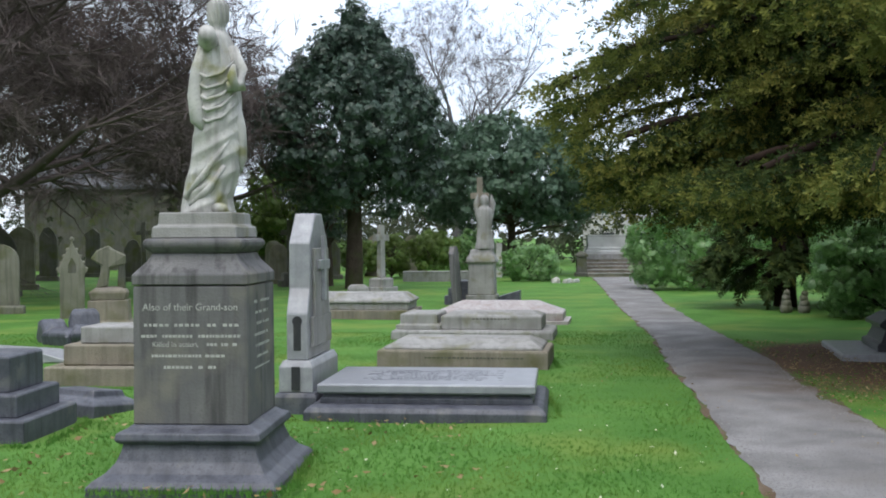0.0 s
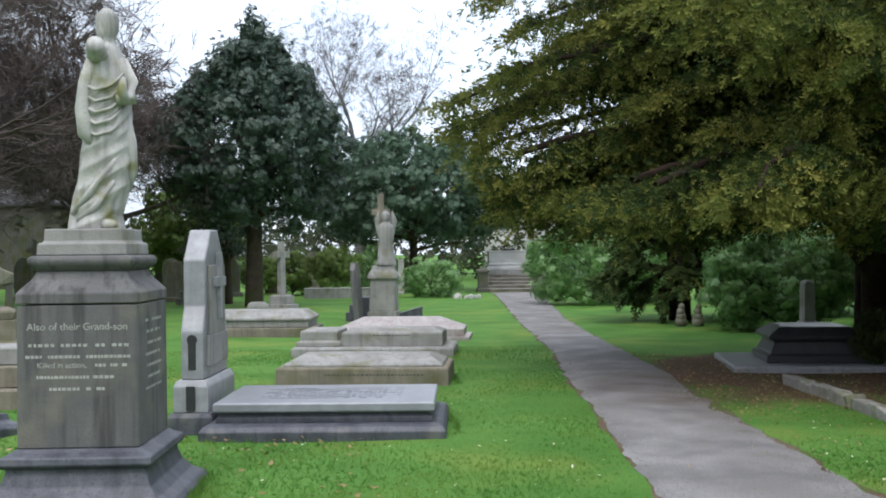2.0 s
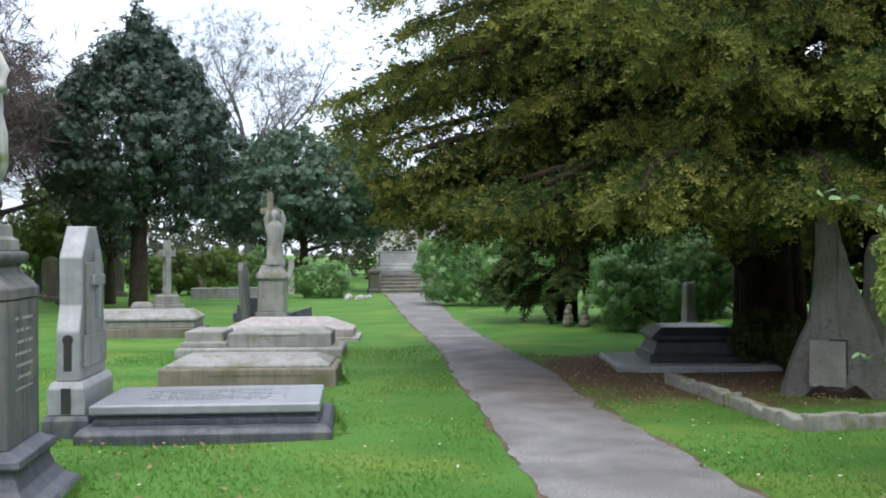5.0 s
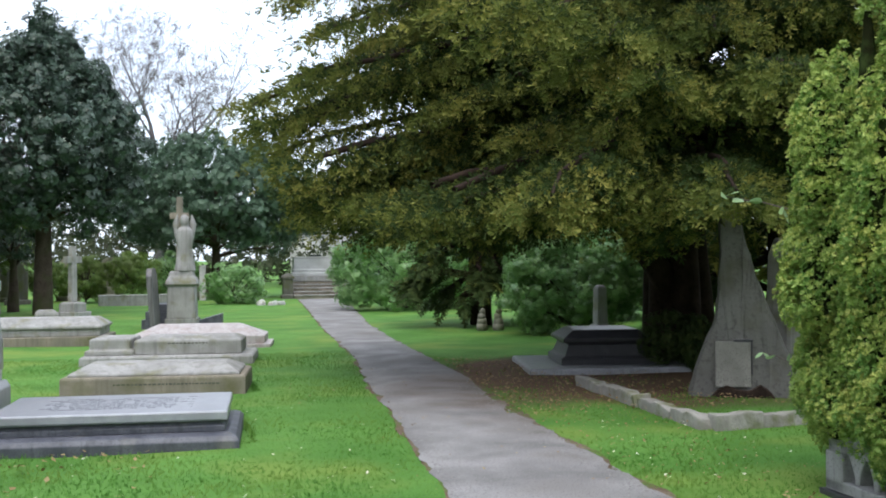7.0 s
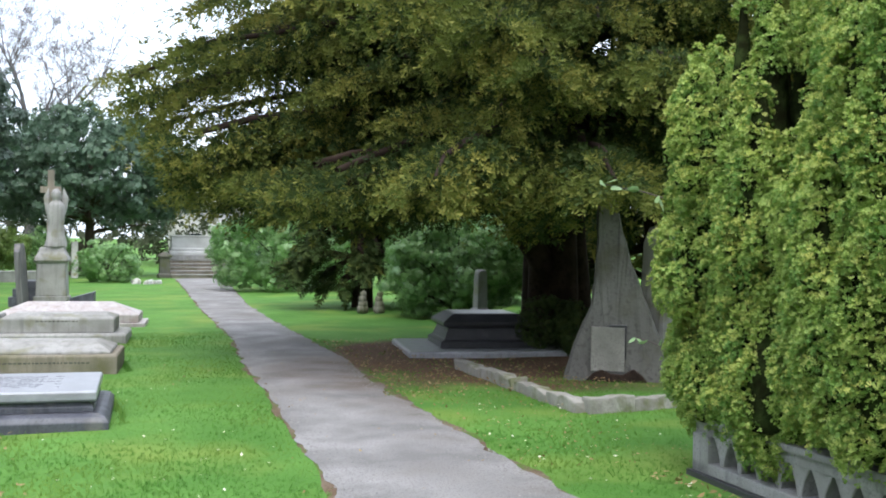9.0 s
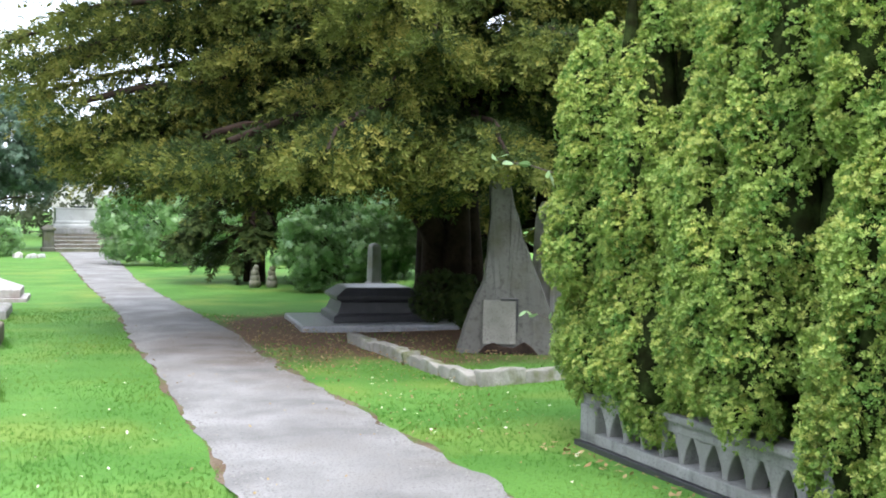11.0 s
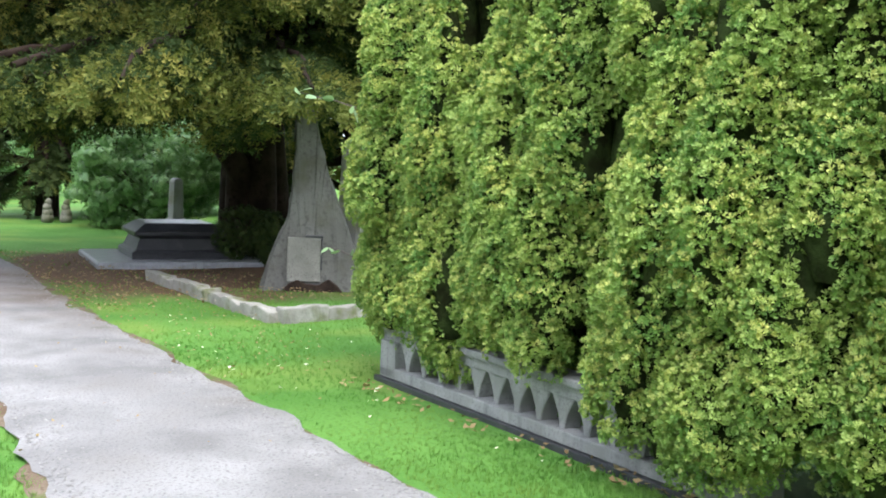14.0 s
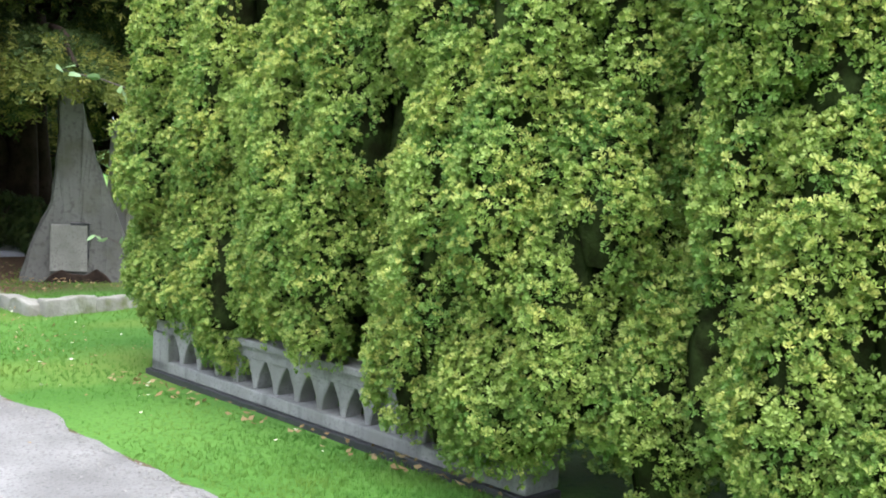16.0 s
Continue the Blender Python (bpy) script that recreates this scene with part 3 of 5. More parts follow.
figure = part("statue", draped_figure(), M_MARBLE, None, smooth=True)
figure.matrix_basis = pose(-1.62, 7.33, 1.773, 0, 0, 3)
tagged(figure, "weathered white marble draped figure with mossy robe and missing forearm", "statue")

# ---- granite headstone with its ledger ----
GR = -6.0
stele = thing("granite_headstone", -1.36, 10.2, 0, GR, "pale grey granite gabled headstone standing upright on a moulded plinth", "headstone")
part("plinth_step", loft([(0.20, 0.58, -0.05), (0.20, 0.58, 0.14), (0.18, 0.56, 0.18)], 0.006), M_DARKPLINTH, stele)
part("plinth", loft([(0.16, 0.54, 0.18), (0.16, 0.54, 0.41), (0.13, 0.51, 0.47)], 0.008), M_GRANITE, stele)
outline = [(-0.48, 0.47), (0.48, 0.47), (0.48, 0.90), (0.37, 1.13), (0.37, 1.55), (0.13, 1.83), (-0.13, 1.83), (-0.37, 1.55), (-0.37, 1.13), (-0.48, 0.90)]
bm = slab_outline(outline, 0.2, 0.01)
bmesh.ops.rotate(bm, cent=(0, 0, 0), matrix=Matrix.Rotation(radians(90), 3, "Z"), verts=bm.verts)
part("slab", bm, M_GRANITE, stele)
bm = bmesh.new()
box(bm, 0.1, 0.135, -0.38, 0.38, 0.58, 0.86, 0.008)
box(bm, 0.1, 0.13, -0.29, 0.29, 0.86, 1.5, 0.008)
part("face_panel", bm, M_LICHEN, stele)
bm = bmesh.new()
box(bm, 0.13, 0.165, -0.045, 0.045, 1.0, 1.62, 0.006)
box(bm, 0.13, 0.163, -0.2, 0.2, 1.3, 1.39, 0.006)
part("relief_cross", bm, M_GRANITE, stele)
bm = bmesh.new()
box(bm, -0.035, 0.035, -0.487, -0.476, 0.56, 0.8, 0.004)
bmesh.ops.create_cone(bm, cap_ends=True, segments=14, radius1=0.05, radius2=0.045, depth=0.012, matrix=Matrix.Translation((0, -0.482, 0.83)) @ Matrix.Rotation(radians(90), 4, "X"))
part("iron_clamp", bm, M_BLACK, stele, "dark rusted clamp stain")
bm = bmesh.new()
box(bm, -0.04, 0.04, -0.555, -0.54, 0.2, 0.42, 0.004)
part("iron_clamp", bm, M_BLACK, stele)

ledger = thing("granite_ledger", -0.16, 9.93, 0, GR, "long polished grey granite grave ledger on a stepped base", "grave")
# base and step take a darker stone for the shadow on their sides
part("base", loft([(1.07, 0.76, -0.05), (1.07, 0.76, 0.06), (1.04, 0.73, 0.10), (0.99, 0.66, 0.12)], 0.006), M_DARKPLINTH, ledger)
part("moulded_step", loft([(0.95, 0.60, 0.12), (0.95, 0.60, 0.165), (0.92, 0.58, 0.185), (0.92, 0.58, 0.21)], 0.005), M_DARKPLINTH, ledger)
slab = part("slab", loft([(0.955, 0.62, 0.21), (0.97, 0.635, 0.225), (0.97, 0.635, 0.285), (0.955, 0.62, 0.298)], 0.004), M_POLISHED, ledger, "polished inscribed slab")
bars("inscription", [(-0.34 + 0.085 * i, broken_row(-0.62 + 0.1 * (i % 3 == 0), 0.66 - 0.16 * (i % 2), 0.03, 0.07, 0.012)) for i in range(9)], slab, M_DARKPLINTH, 0.2982, "top", 0.012)

# ---- row of old grave ledgers beyond ----
coped = thing("coped_ledger", 0.22, 13.35, 0, -9, "low buff sandstone grave cover with lichened sloping top", "grave")
part("body", loft([(1.05, 0.56, -0.05), (1.05, 0.56, 0.20), (1.03, 0.54, 0.22)], 0.01), M_SANDSTONE, coped)
part("cover", loft([(0.98, 0.5, 0.22), (0.97, 0.49, 0.25), (0.80, 0.24, 0.34), (0.78, 0.2, 0.345)], 0.008), M_LICHEN, coped)
bars("inscription", [(0.13, broken_row(-0.45, 0.75, 0.02, 0.045, 0.015))], coped, M_OLDSTONE, -0.561)
block_tomb = thing("block_tomb", 0.42, 17.15, 0, -9, "pale grey block tomb with raised head block", "grave")
part("base", loft([(1.28, 0.62, -0.05), (1.28, 0.62, 0.10), (1.24, 0.58, 0.13)], 0.01), M_LICHEN, block_tomb)
part("body", loft([(0.80, 0.46, 0.13), (0.80, 0.46, 0.33), (0.78, 0.44, 0.35), (0.66, 0.24, 0.40)], 0.01), M_LICHEN, block_tomb)
bm = loft([(0.36, 0.52, 0.13), (0.36, 0.52, 0.2), (0.30, 0.46, 0.22), (0.30, 0.46, 0.36), (0.28, 0.44, 0.38)], 0.01)
bmesh.ops.translate(bm, verts=bm.verts, vec=(-0.86, 0, 0))
part("head_block", bm, M_LICHEN, block_tomb)
for ob in list(block_tomb.children):
    if ob.name.startswith("body"):
        ob.location.x = 0.3
bars("inscription", [(0.3, broken_row(0.0, 0.6, 0.02, 0.045, 0.02))], block_tomb, M_OLDSTONE, -0.461)
pink = thing("pink_coped_tomb", 0.95, 19.9, 0, -9, "pinkish granite coped tomb with pale ridge", "grave")
part("base", loft([(1.3, 0.6, -0.05), (1.3, 0.6, 0.06)], 0.01), M_PINK, pink)
part("cover", loft([(1.2, 0.52, 0.06), (1.2, 0.52, 0.2), (0.72, 0.1, 0.4)], 0.012), M_PINK, pink)
chest = thing("coped_chest_tomb", -1.85, 21.5, 0, -6, "weathered stone chest tomb with hipped lid on stepped base", "grave")
part("step", loft([(1.2, 0.7, -0.05), (1.2, 0.7, 0.16)], 0.015), M_SANDSTONE, chest)
part("body", loft([(1.1, 0.6, 0.16), (1.1, 0.6, 0.30)], 0.015), M_LICHEN, chest)
part("lid", loft([(1.14, 0.64, 0.30), (1.14, 0.64, 0.35), (0.95, 0.35, 0.49)], 0.012), M_LICHEN, chest)


def cross_bm(height, shaft, arm, arm_z, depth, taper=0.85):
    bm = bmesh.new()
    made = loft([(shaft / 2, depth / 2, 0), (shaft / 2 * taper, depth / 2 * taper, height)], 0.01)
    me = bpy.data.meshes.new("tmp")
    made.to_mesh(me)
    made.free()
    bm.from_mesh(me)
    bpy.data.meshes.remove(me)
    box(bm, -arm, arm, -depth * 0.42, depth * 0.42, arm_z - shaft * 0.45, arm_z + shaft * 0.45, 0.01)
    return bm


def grave_cross(x, y, h, rz, mat, label, lean=0.0):
    t = thing("grave_cross", x, y, 0, rz, label, "cross", ry=lean)
    part("lower_step", loft([(0.34, 0.34, -0.05), (0.34, 0.34, 0.2)], 0.012), mat, t)
    part("upper_step", loft([(0.25, 0.25, 0.2), (0.25, 0.25, 0.42), (0.2, 0.2, 0.46)], 0.012), mat, t)
    bm = cross_bm(h - 0.46, 0.2, 0.3, (h - 0.46) * 0.76, 0.16)
    bmesh.ops.translate(bm, verts=bm.verts, vec=(0, 0, 0.46))
    part("cross", bm, mat, t)
    return t


grave_cross(-1.95, 30, 1.95, 55, M_LICHEN, "pale stone cross on a two-stepped plinth")
small = thing("footstone", -2.55, 29.3, 0, 10, "small pale rounded stone beside the cross", "stone")
part("block", loft([(0.28, 0.2, -0.05), (0.28, 0.2, 0.2), (0.2, 0.14, 0.3)], 0.03), M_LICHEN, small)

# ---- angel and cross ----
angel = thing("angel_pedestal", 0.78, 25.3, 0, -8, "stepped pale stone pedestal of an angel monument", "monument")
part("step", loft([(0.36, 0.36, -0.05), (0.36, 0.36, 0.22)], 0.012), M_LICHEN, angel)
part("shaft", loft([(0.32, 0.32, 0.22), (0.3, 0.3, 0.95), (0.36, 0.36, 1.0), (0.34, 0.34, 1.08), (0.27, 0.27, 1.2), (0.25, 0.25, 1.3)], 0.015), M_LICHEN, angel)
tall = part("cross", cross_bm(1.72, 0.16, 0.22, 1.28, 0.14), M_SANDSTONE, angel, "mossy stone cross")
tall.location = (-0.06, 0.08, 1.3)


def angel_bm():
    bm = bmesh.new()
    pr = np.array([(0, 0.24, 0.2), (0.2, 0.2, 0.17), (0.5, 0.16, 0.14), (0.75, 0.19, 0.14), (0.95, 0.16, 0.12), (1.05, 0.07, 0.07), (1.1, 0.1, 0.1), (1.22, 0.1, 0.1), (1.3, 0.03, 0.03)])
    rings, seg = [], 24
    for z in np.linspace(0, 1.3, 36):
        rx, ry = np.interp(z, pr[:, 0], pr[:, 1]), np.interp(z, pr[:, 0], pr[:, 2])
        rings.append([bm.verts.new(((rx + 0.015 * math.sin(7 * a + z * 9)) * math.cos(a), (ry + 0.015 * math.sin(9 * a)) * math.sin(a), z)) for a in np.arange(seg) * 2 * math.pi / seg])
    for lo, hi in zip(rings, rings[1:]):
        for i in range(seg):
            bm.faces.new((lo[i], lo[(i + 1) % seg], hi[(i + 1) % seg], hi[i]))
    bm.faces.new(rings[0][::-1])
    bm.faces.new(rings[-1])
    for side in (-1, 1):
        v, f = tube_mesh([(np.array([(side * 0.08, 0.1, 0.45), (side * 0.15, 0.15, 0.8), (side * 0.19, 0.16, 1.1), (side * 0.16, 0.14, 1.32)]), np.array([0.03, 0.07, 0.08, 0.01]))], 8)
        made = [bm.verts.new(q) for q in v]
        for face in f:
            bm.faces.new([made[k] for k in face])
    return bm


guardian = part("angel_statue", angel_bm(), M_LICHEN, None, smooth=True)
guardian.matrix_basis = pose(0.84, 25.2, 1.3, 0, 0, 0)
tagged(guardian, "weathered pale stone winged figure leaning on a cross", "statue")
lean = thing("leaning_headstone", 0.18, 24.7, 0, 82, "thin grey headstone seen edge on, leaning back slightly", "headstone", ry=0, rx=-4)
part("slab", slab_outline([(-0.45, -0.05), (0.45, -0.05), (0.45, 1.2), (0.25, 1.38), (-0.25, 1.38), (-0.45, 1.2)], 0.12, 0.01), M_GREYSTONE, lean)
steps = thing("dark_step_tomb", 0.38, 25.6, 0, -8, "dark stepped granite tomb base beside the angel", "grave")
for k, (w, z0, z1) in enumerate(((0.45, -0.05, 0.2), (0.36, 0.2, 0.38), (0.25, 0.38, 0.55))):
    part("step", loft([(w, 0.5, z0), (w, 0.5, z1)], 0.01), M_DARKPLINTH, steps)
wedge = thing("wedge_marker", 1.45, 25.6, 0, -8, "dark sloping wedge-shaped grave marker", "grave")
part("wedge", slab_outline([(-0.3, -0.05), (0.25, -0.05), (0.25, 0.3), (-0.3, 0.14)], 0.6, 0.01), M_DARKPLINTH, wedge)
for x, y, s in ((3.7, 37.0, 0.3), (4.05, 36.6, 0.24), (4.35, 36.9, 0.2)):
    w = thing("white_stone", x, y, 0, 30 * s * 10, "broken white marble fragment lying in grass", "stone", group="white fragments")
    bm = loft([(s * 1.2, s * 0.5, -0.05), (s * 1.15, s * 0.45, s * 0.35), (s * 0.9, s * 0.2, s * 0.55)], 0.02)
    roughen(bm, 0.05, 6)
    part("block", bm, M_MARBLE, w)

# ---- stepped white tomb at the end of the path ----
far_tomb = thing("stepped_white_tomb", 6.75, 43.6, 0, -4, "large pale stone tomb raised on broad stone steps", "monument")
for k in range(5):
    part("step", loft([(1.16, 2.0 - 0.32 * k, 0.13 * k - (0.05 if k == 0 else 0)), (1.16, 2.0 - 0.32 * k, 0.13 * k + 0.105)], 0.012), M_SANDSTONE, far_tomb).location.y = 0.2 * k
    part("tread", loft([(1.19, 2.03 - 0.32 * k, 0.13 * k + 0.105), (1.19, 2.03 - 0.32 * k, 0.13 * k + 0.13)], 0.01), M_LICHEN, far_tomb).location.y = 0.2 * k
part("lower_block", loft([(0.95, 0.6, 0.65), (0.95, 0.6, 0.85)], 0.015), M_LICHEN, far_tomb).location = (-0.16, 0.7, 0)
part("ledge", loft([(0.88, 0.62, 0.85), (0.88, 0.62, 0.96), (0.83, 0.57, 1.02)], 0.015), M_PALESTONE, far_tomb).location = (-0.26, 0.8, 0)
part("sarcophagus", loft([(0.82, 0.58, 1.02), (0.82, 0.58, 1.10), (0.78, 0.54, 1.14), (0.78, 0.54, 1.58), (0.81, 0.57, 1.6), (0.81, 0.57, 1.65)], 0.012), M_PALESTONE, far_tomb, "pale grey tomb chest").location = (-0.26, 0.8, 0)
for x in (5.25, 8.3):
    pier = thing("gate_pier", x, 42.2, 0, 0, "short dark stone pier beside the steps", "pier", group="step piers")
    part("shaft", loft([(0.26, 0.26, -0.05), (0.26, 0.26, 0.12), (0.2, 0.2, 0.16), (0.19, 0.19, 0.78)], 0.012), M_OLDSTONE, pier)
    part("cap", loft([(0.25, 0.25, 0.78), (0.25, 0.25, 0.86), (0.05, 0.05, 1.0)], 0.01), M_OLDSTONE, pier)

# ---- old headstones on the far side ----
def arch_points(w, h, style):
    hw = w / 2
    if style == "round":
        return [(-hw, -0.05), (hw, -0.05), (hw, h - hw)] + [(hw * math.cos(a), h - hw + hw * math.sin(a)) for a in np.linspace(0, math.pi, 13)[1:-1]] + [(-hw, h - hw)]
    if style == "gothic":
        r, pts = w, []
        for a in np.linspace(0, math.radians(60), 7):
            pts.append((-hw + r * math.cos(a), h - w * 0.866 + r * math.sin(a)))
        return [(-hw, -0.05), (hw, -0.05)] + pts + [(-x, z) for x, z in pts[-2::-1]]
    if style == "shoulder":
        return [(-hw, -0.05), (hw, -0.05), (hw, h - 0.3), (hw * 0.75, h - 0.3)] + [(hw * 0.75 * math.cos(a), h - 0.3 + 0.3 * math.sin(a)) for a in np.linspace(0.3, math.pi - 0.3, 7)] + [(-hw * 0.75, h - 0.3), (-hw, h - 0.3)]
    return [(-hw, -0.05), (hw, -0.05), (hw, h - 0.25), (0, h), (-hw, h - 0.25)]


def headstone(x, y, w, h, style, mat, label, rz=0.0, leaning=0.0):
    t = thing("headstone", x, y, 0, rz, label, "headstone", "old headstones", rx=leaning)
    part("slab", slab_outline(arch_points(w, h, style), 0.13, 0.012), mat, t)
    inner = [(px * 0.8, max(0.25, pz - 0.09)) for px, pz in arch_points(w, h, style)]
    part("face_panel", slab_outline(inner, 0.145, 0.0), mat, t)
    part("footing", loft([(w / 2 + 0.1, 0.17, -0.05), (w / 2 + 0.1, 0.17, 0.14), (w / 2 + 0.07, 0.14, 0.17)], 0.01), mat, t)
    return t


G, D, S = "grey-green round-topped old headstone in grass", "dark mossy pointed headstone standing in grass", "dark shouldered headstone with worn edges"
for row in [(-9.75, 22.9, 0.75, 1.5, "round", M_PALEHEAD, G, 14, 0), (-12.7, 30, 0.75, 1.9, "gothic", M_OLDSTONE, D, 10, 2), (-13.8, 34, 0.82, 2.02, "round", M_PALEHEAD, G, 8, 0),
            (-15.6, 41, 0.7, 2.1, "gothic", M_OLDSTONE, D, 0, -2), (-16.6, 43.5, 0.6, 2.1, "shoulder", M_OLDSTONE, S, 5, 0), (-15.2, 45, 0.6, 2.1, "peak", M_OLDSTONE, D, 6, 1),
            (-13.0, 46, 0.7, 1.9, "round", M_PALEHEAD, G, 3, 3), (-12.0, 40, 0.62, 1.6, "shoulder", M_OLDSTONE, S, 12, 0), (-11.2, 43, 0.85, 2.1, "peak", M_OLDSTONE, D, 0, -3),
            (-12.9, 50, 0.8, 2.2, "round", M_OLDSTONE, G, 0, 0), (-9.6, 47, 0.7, 1.9, "round", M_PALEHEAD, G, 8, 2), (-17.6, 38, 0.8, 1.9, "round", M_OLDSTONE, G, 15, 0),
            (-6.5, 39, 0.62, 1.5, "round", M_PALEHEAD, G, 4, 0), (-6.0, 37, 0.6, 1.4, "round", M_SANDSTONE, G, 12, -2), (-7.3, 42, 0.6, 1.7, "gothic", M_OLDSTONE, D, 0, 0),
            (-3.1, 44, 0.7, 1.7, "round", M_SANDSTONE, G, 0, 2), (-1.6, 46, 0.8, 1.7, "round", M_PALEHEAD, G, 5, 0), (-4.6, 41, 0.7, 1.5, "shoulder", M_OLDSTONE, S, 9, 0),
            (2.2, 45, 0.65, 1.3, "round", M_SANDSTONE, G, 5, 0), (0.4, 47, 0.7, 1.4, "round", M_PALEHEAD, G, 0, 0), (-5.6, 44, 0.6, 1.5, "peak", M_OLDSTONE, D, 0, 0)]:
    headstone(*row)
post = thing("white_post_stone", 1.95, 42, 0, 0, "narrow pale stone pillar marker among shrubs", "stone")
part("shaft", loft([(0.13, 0.13, -0.05), (0.12, 0.12, 1.35)], 0.02), M_MARBLE, post)
gothic = thing("gothic_headstone", -7.7, 21.5, 0, 20, "pale gothic headstone with crocketed pierced gable", "headstone")
part("slab", slab_outline([(-0.24, -0.05), (0.24, -0.05), (0.24, 0.9), (0.3, 0.95), (0.17, 1.22), (0.05, 1.45), (0, 1.58), (-0.05, 1.45), (-0.17, 1.22), (-0.3, 0.95), (-0.24, 0.9)], 0.2, 0.015), M_PALEHEAD, gothic)
# solid slab in darker stone stands for the shade inside the gable opening
part("niche_shade_slab", slab_outline([(-0.08, 0.92), (0.08, 0.92), (0.08, 1.08), (0, 1.24), (-0.08, 1.08)], 0.214, 0.004), M_OLDSTONE, gothic)
for k in range(4):
    for s in (-1, 1):
        bm = bmesh.new()
        bmesh.ops.create_icosphere(bm, subdivisions=1, radius=0.045, matrix=Matrix.Translation((s * (0.27 - 0.06 * k), 0, 1.0 + 0.13 * k)))
        roughen(bm, 0.015, 20)
        part("crocket", bm, M_PALEHEAD, gothic)
bm = bmesh.new()
bmesh.ops.create_icosphere(bm, subdivisions=1, radius=0.06, matrix=Matrix.Translation((0, 0, 1.6)))
part("finial", bm, M_PALEHEAD, gothic)
ruin = thing("rustic_cross_monument", -6.1, 18.9, 0, 12, "broken rustic stone cross on a stacked mossy block", "monument")
part("lower_block", loft([(0.42, 0.4, -0.05), (0.42, 0.4, 0.12), (0.36, 0.34, 0.16), (0.34, 0.32, 0.52)], 0.015), M_SANDSTONE, ruin)
bm = loft([(0.3, 0.28, 0.52), (0.33, 0.3, 0.66), (0.22, 0.2, 0.75)], 0.02)
roughen(bm, 0.03, 7)
part("upper_block", bm, M_SANDSTONE, ruin)
bm = slab_outline([(-0.22, 0.72), (-0.02, 0.75), (0.02, 1.1), (0.28, 1.16), (0.3, 1.32), (0.06, 1.42), (-0.02, 1.5), (-0.22, 1.4), (-0.3, 1.25), (-0.12, 1.12)], 0.2, 0.02)
roughen(bm, 0.03, 9)
part("broken_cross", bm, M_PALEHEAD, ruin)
bm = slab_outline([(0.14, 0.72), (0.28, 0.72), (0.26, 1.15), (0.16, 1.15)], 0.14, 0.015)
part("prop", bm, M_OLDSTONE, ruin)
grave_cross(-12.6, 43.5, 2.3, 5, M_OLDSTONE, "tall dark stone cross among old headstones")
grave_cross(-5.3, 35.0, 2.2, 20, M_OLDSTONE, "tall dark stone cross behind the pedestal")
for x, y, w, d, h, rz, tilt in ((-6.25, 16.6, 0.2, 0.26, 0.3, 35, 24), (-5.72, 16.5, 0.22, 0.2, 0.5, 25, -20), (-5.9, 16.1, 0.3, 0.16, 0.24, -30, 14), (-5.6, 16.05, 0.14, 0.14, 0.3, 10, 30)):
    t = thing("fallen_block", x, y, 0.0, rz, "fallen blue-grey granite block tumbled in grass", "stone", "fallen blocks", rx=tilt)
    part("block", loft([(w, d, -0.08), (w, d, h * 0.8), (w * 0.75, d * 0.75, h)], 0.02), M_DARKPLINTH, t)
t = thing("lying_slab", -5.6, 14.0, 0.0, -6, "long pale slab lying flat in the grass", "stone", ry=2)
part("slab", slab_outline([(-1.0, 0.0), (0.3, 0.0), (0.72, 0.03), (0.3, 0.14), (-1.0, 0.16)], 0.55, 0.01), M_GRANITE, t)
t = thing("stepped_grave_base", -3.8, 12.1, 0, -4, "three-tiered buff stone grave base without its cross", "grave")
for w, z0, z1, mt in ((0.62, -0.05, 0.2, M_SANDSTONE), (0.46, 0.2, 0.43, M_SANDSTONE), (0.32, 0.43, 0.62, M_LICHEN)):
    bm = loft([(w, w, z0), (w, w, z1)], 0.015)
    part("tier", bm, mt, t)
t = thing("lying_moulded_slab", -3.45, 9.95, 0.0, -28, "dark moulded stone slab lying tilted in grass", "stone", rx=-6)
part("slab", loft([(0.42, 0.3, -0.06), (0.42, 0.3, 0.06), (0.38, 0.26, 0.1), (0.3, 0.2, 0.13), (0.28, 0.18, 0.19)], 0.008), M_DARKPLINTH, t)
t = thing("black_plinth", -3.86, 8.85, 0, -3, "stepped dark granite monument plinth", "monument")
for w, z0, z1 in ((0.52, -0.05, 0.17), (0.41, 0.17, 0.36), (0.31, 0.36, 0.66)):
    part("tier", loft([(w, w, z0), (w, w, z1 - 0.015), (w - 0.02, w - 0.02, z1)], 0.008), M_DARKPLINTH, t)
low = thing("low_grave_wall", -0.2, 38.5, 0, 0, "low grey stone kerb wall in front of shrubs", "wall")
part("wall", loft([(1.5, 0.25, -0.05), (1.5, 0.25, 0.3), (1.52, 0.27, 0.36)], 0.02), M_LICHEN, low)
t = thing("headstone", -4.7, 34, 0, 30, "small broken mossy stone under the holly", "headstone", "old headstones")
bm = loft([(0.4, 0.3, -0.05), (0.36, 0.26, 0.4), (0.2, 0.2, 0.8)], 0.03)
roughen(bm, 0.08, 4)
part("block", bm, M_PALEHEAD, t)

# ---- under the yew ----
tomb = thing("black_box_tomb", 6.3, 14.15, 0, -12, "dark granite coffin-shaped tomb on a pale slab", "grave")
part("plinth_slab", loft([(1.15, 0.98, -0.05), (1.15, 0.98, 0.05), (1.13, 0.96, 0.07)], 0.008), M_GRANITE, tomb)
part("lower_body", loft([(0.66, 0.6, 0.07), (0.66, 0.6, 0.16), (0.6, 0.54, 0.19), (0.54, 0.48, 0.34), (0.6, 0.53, 0.38)], 0.008), M_BLACK, tomb)
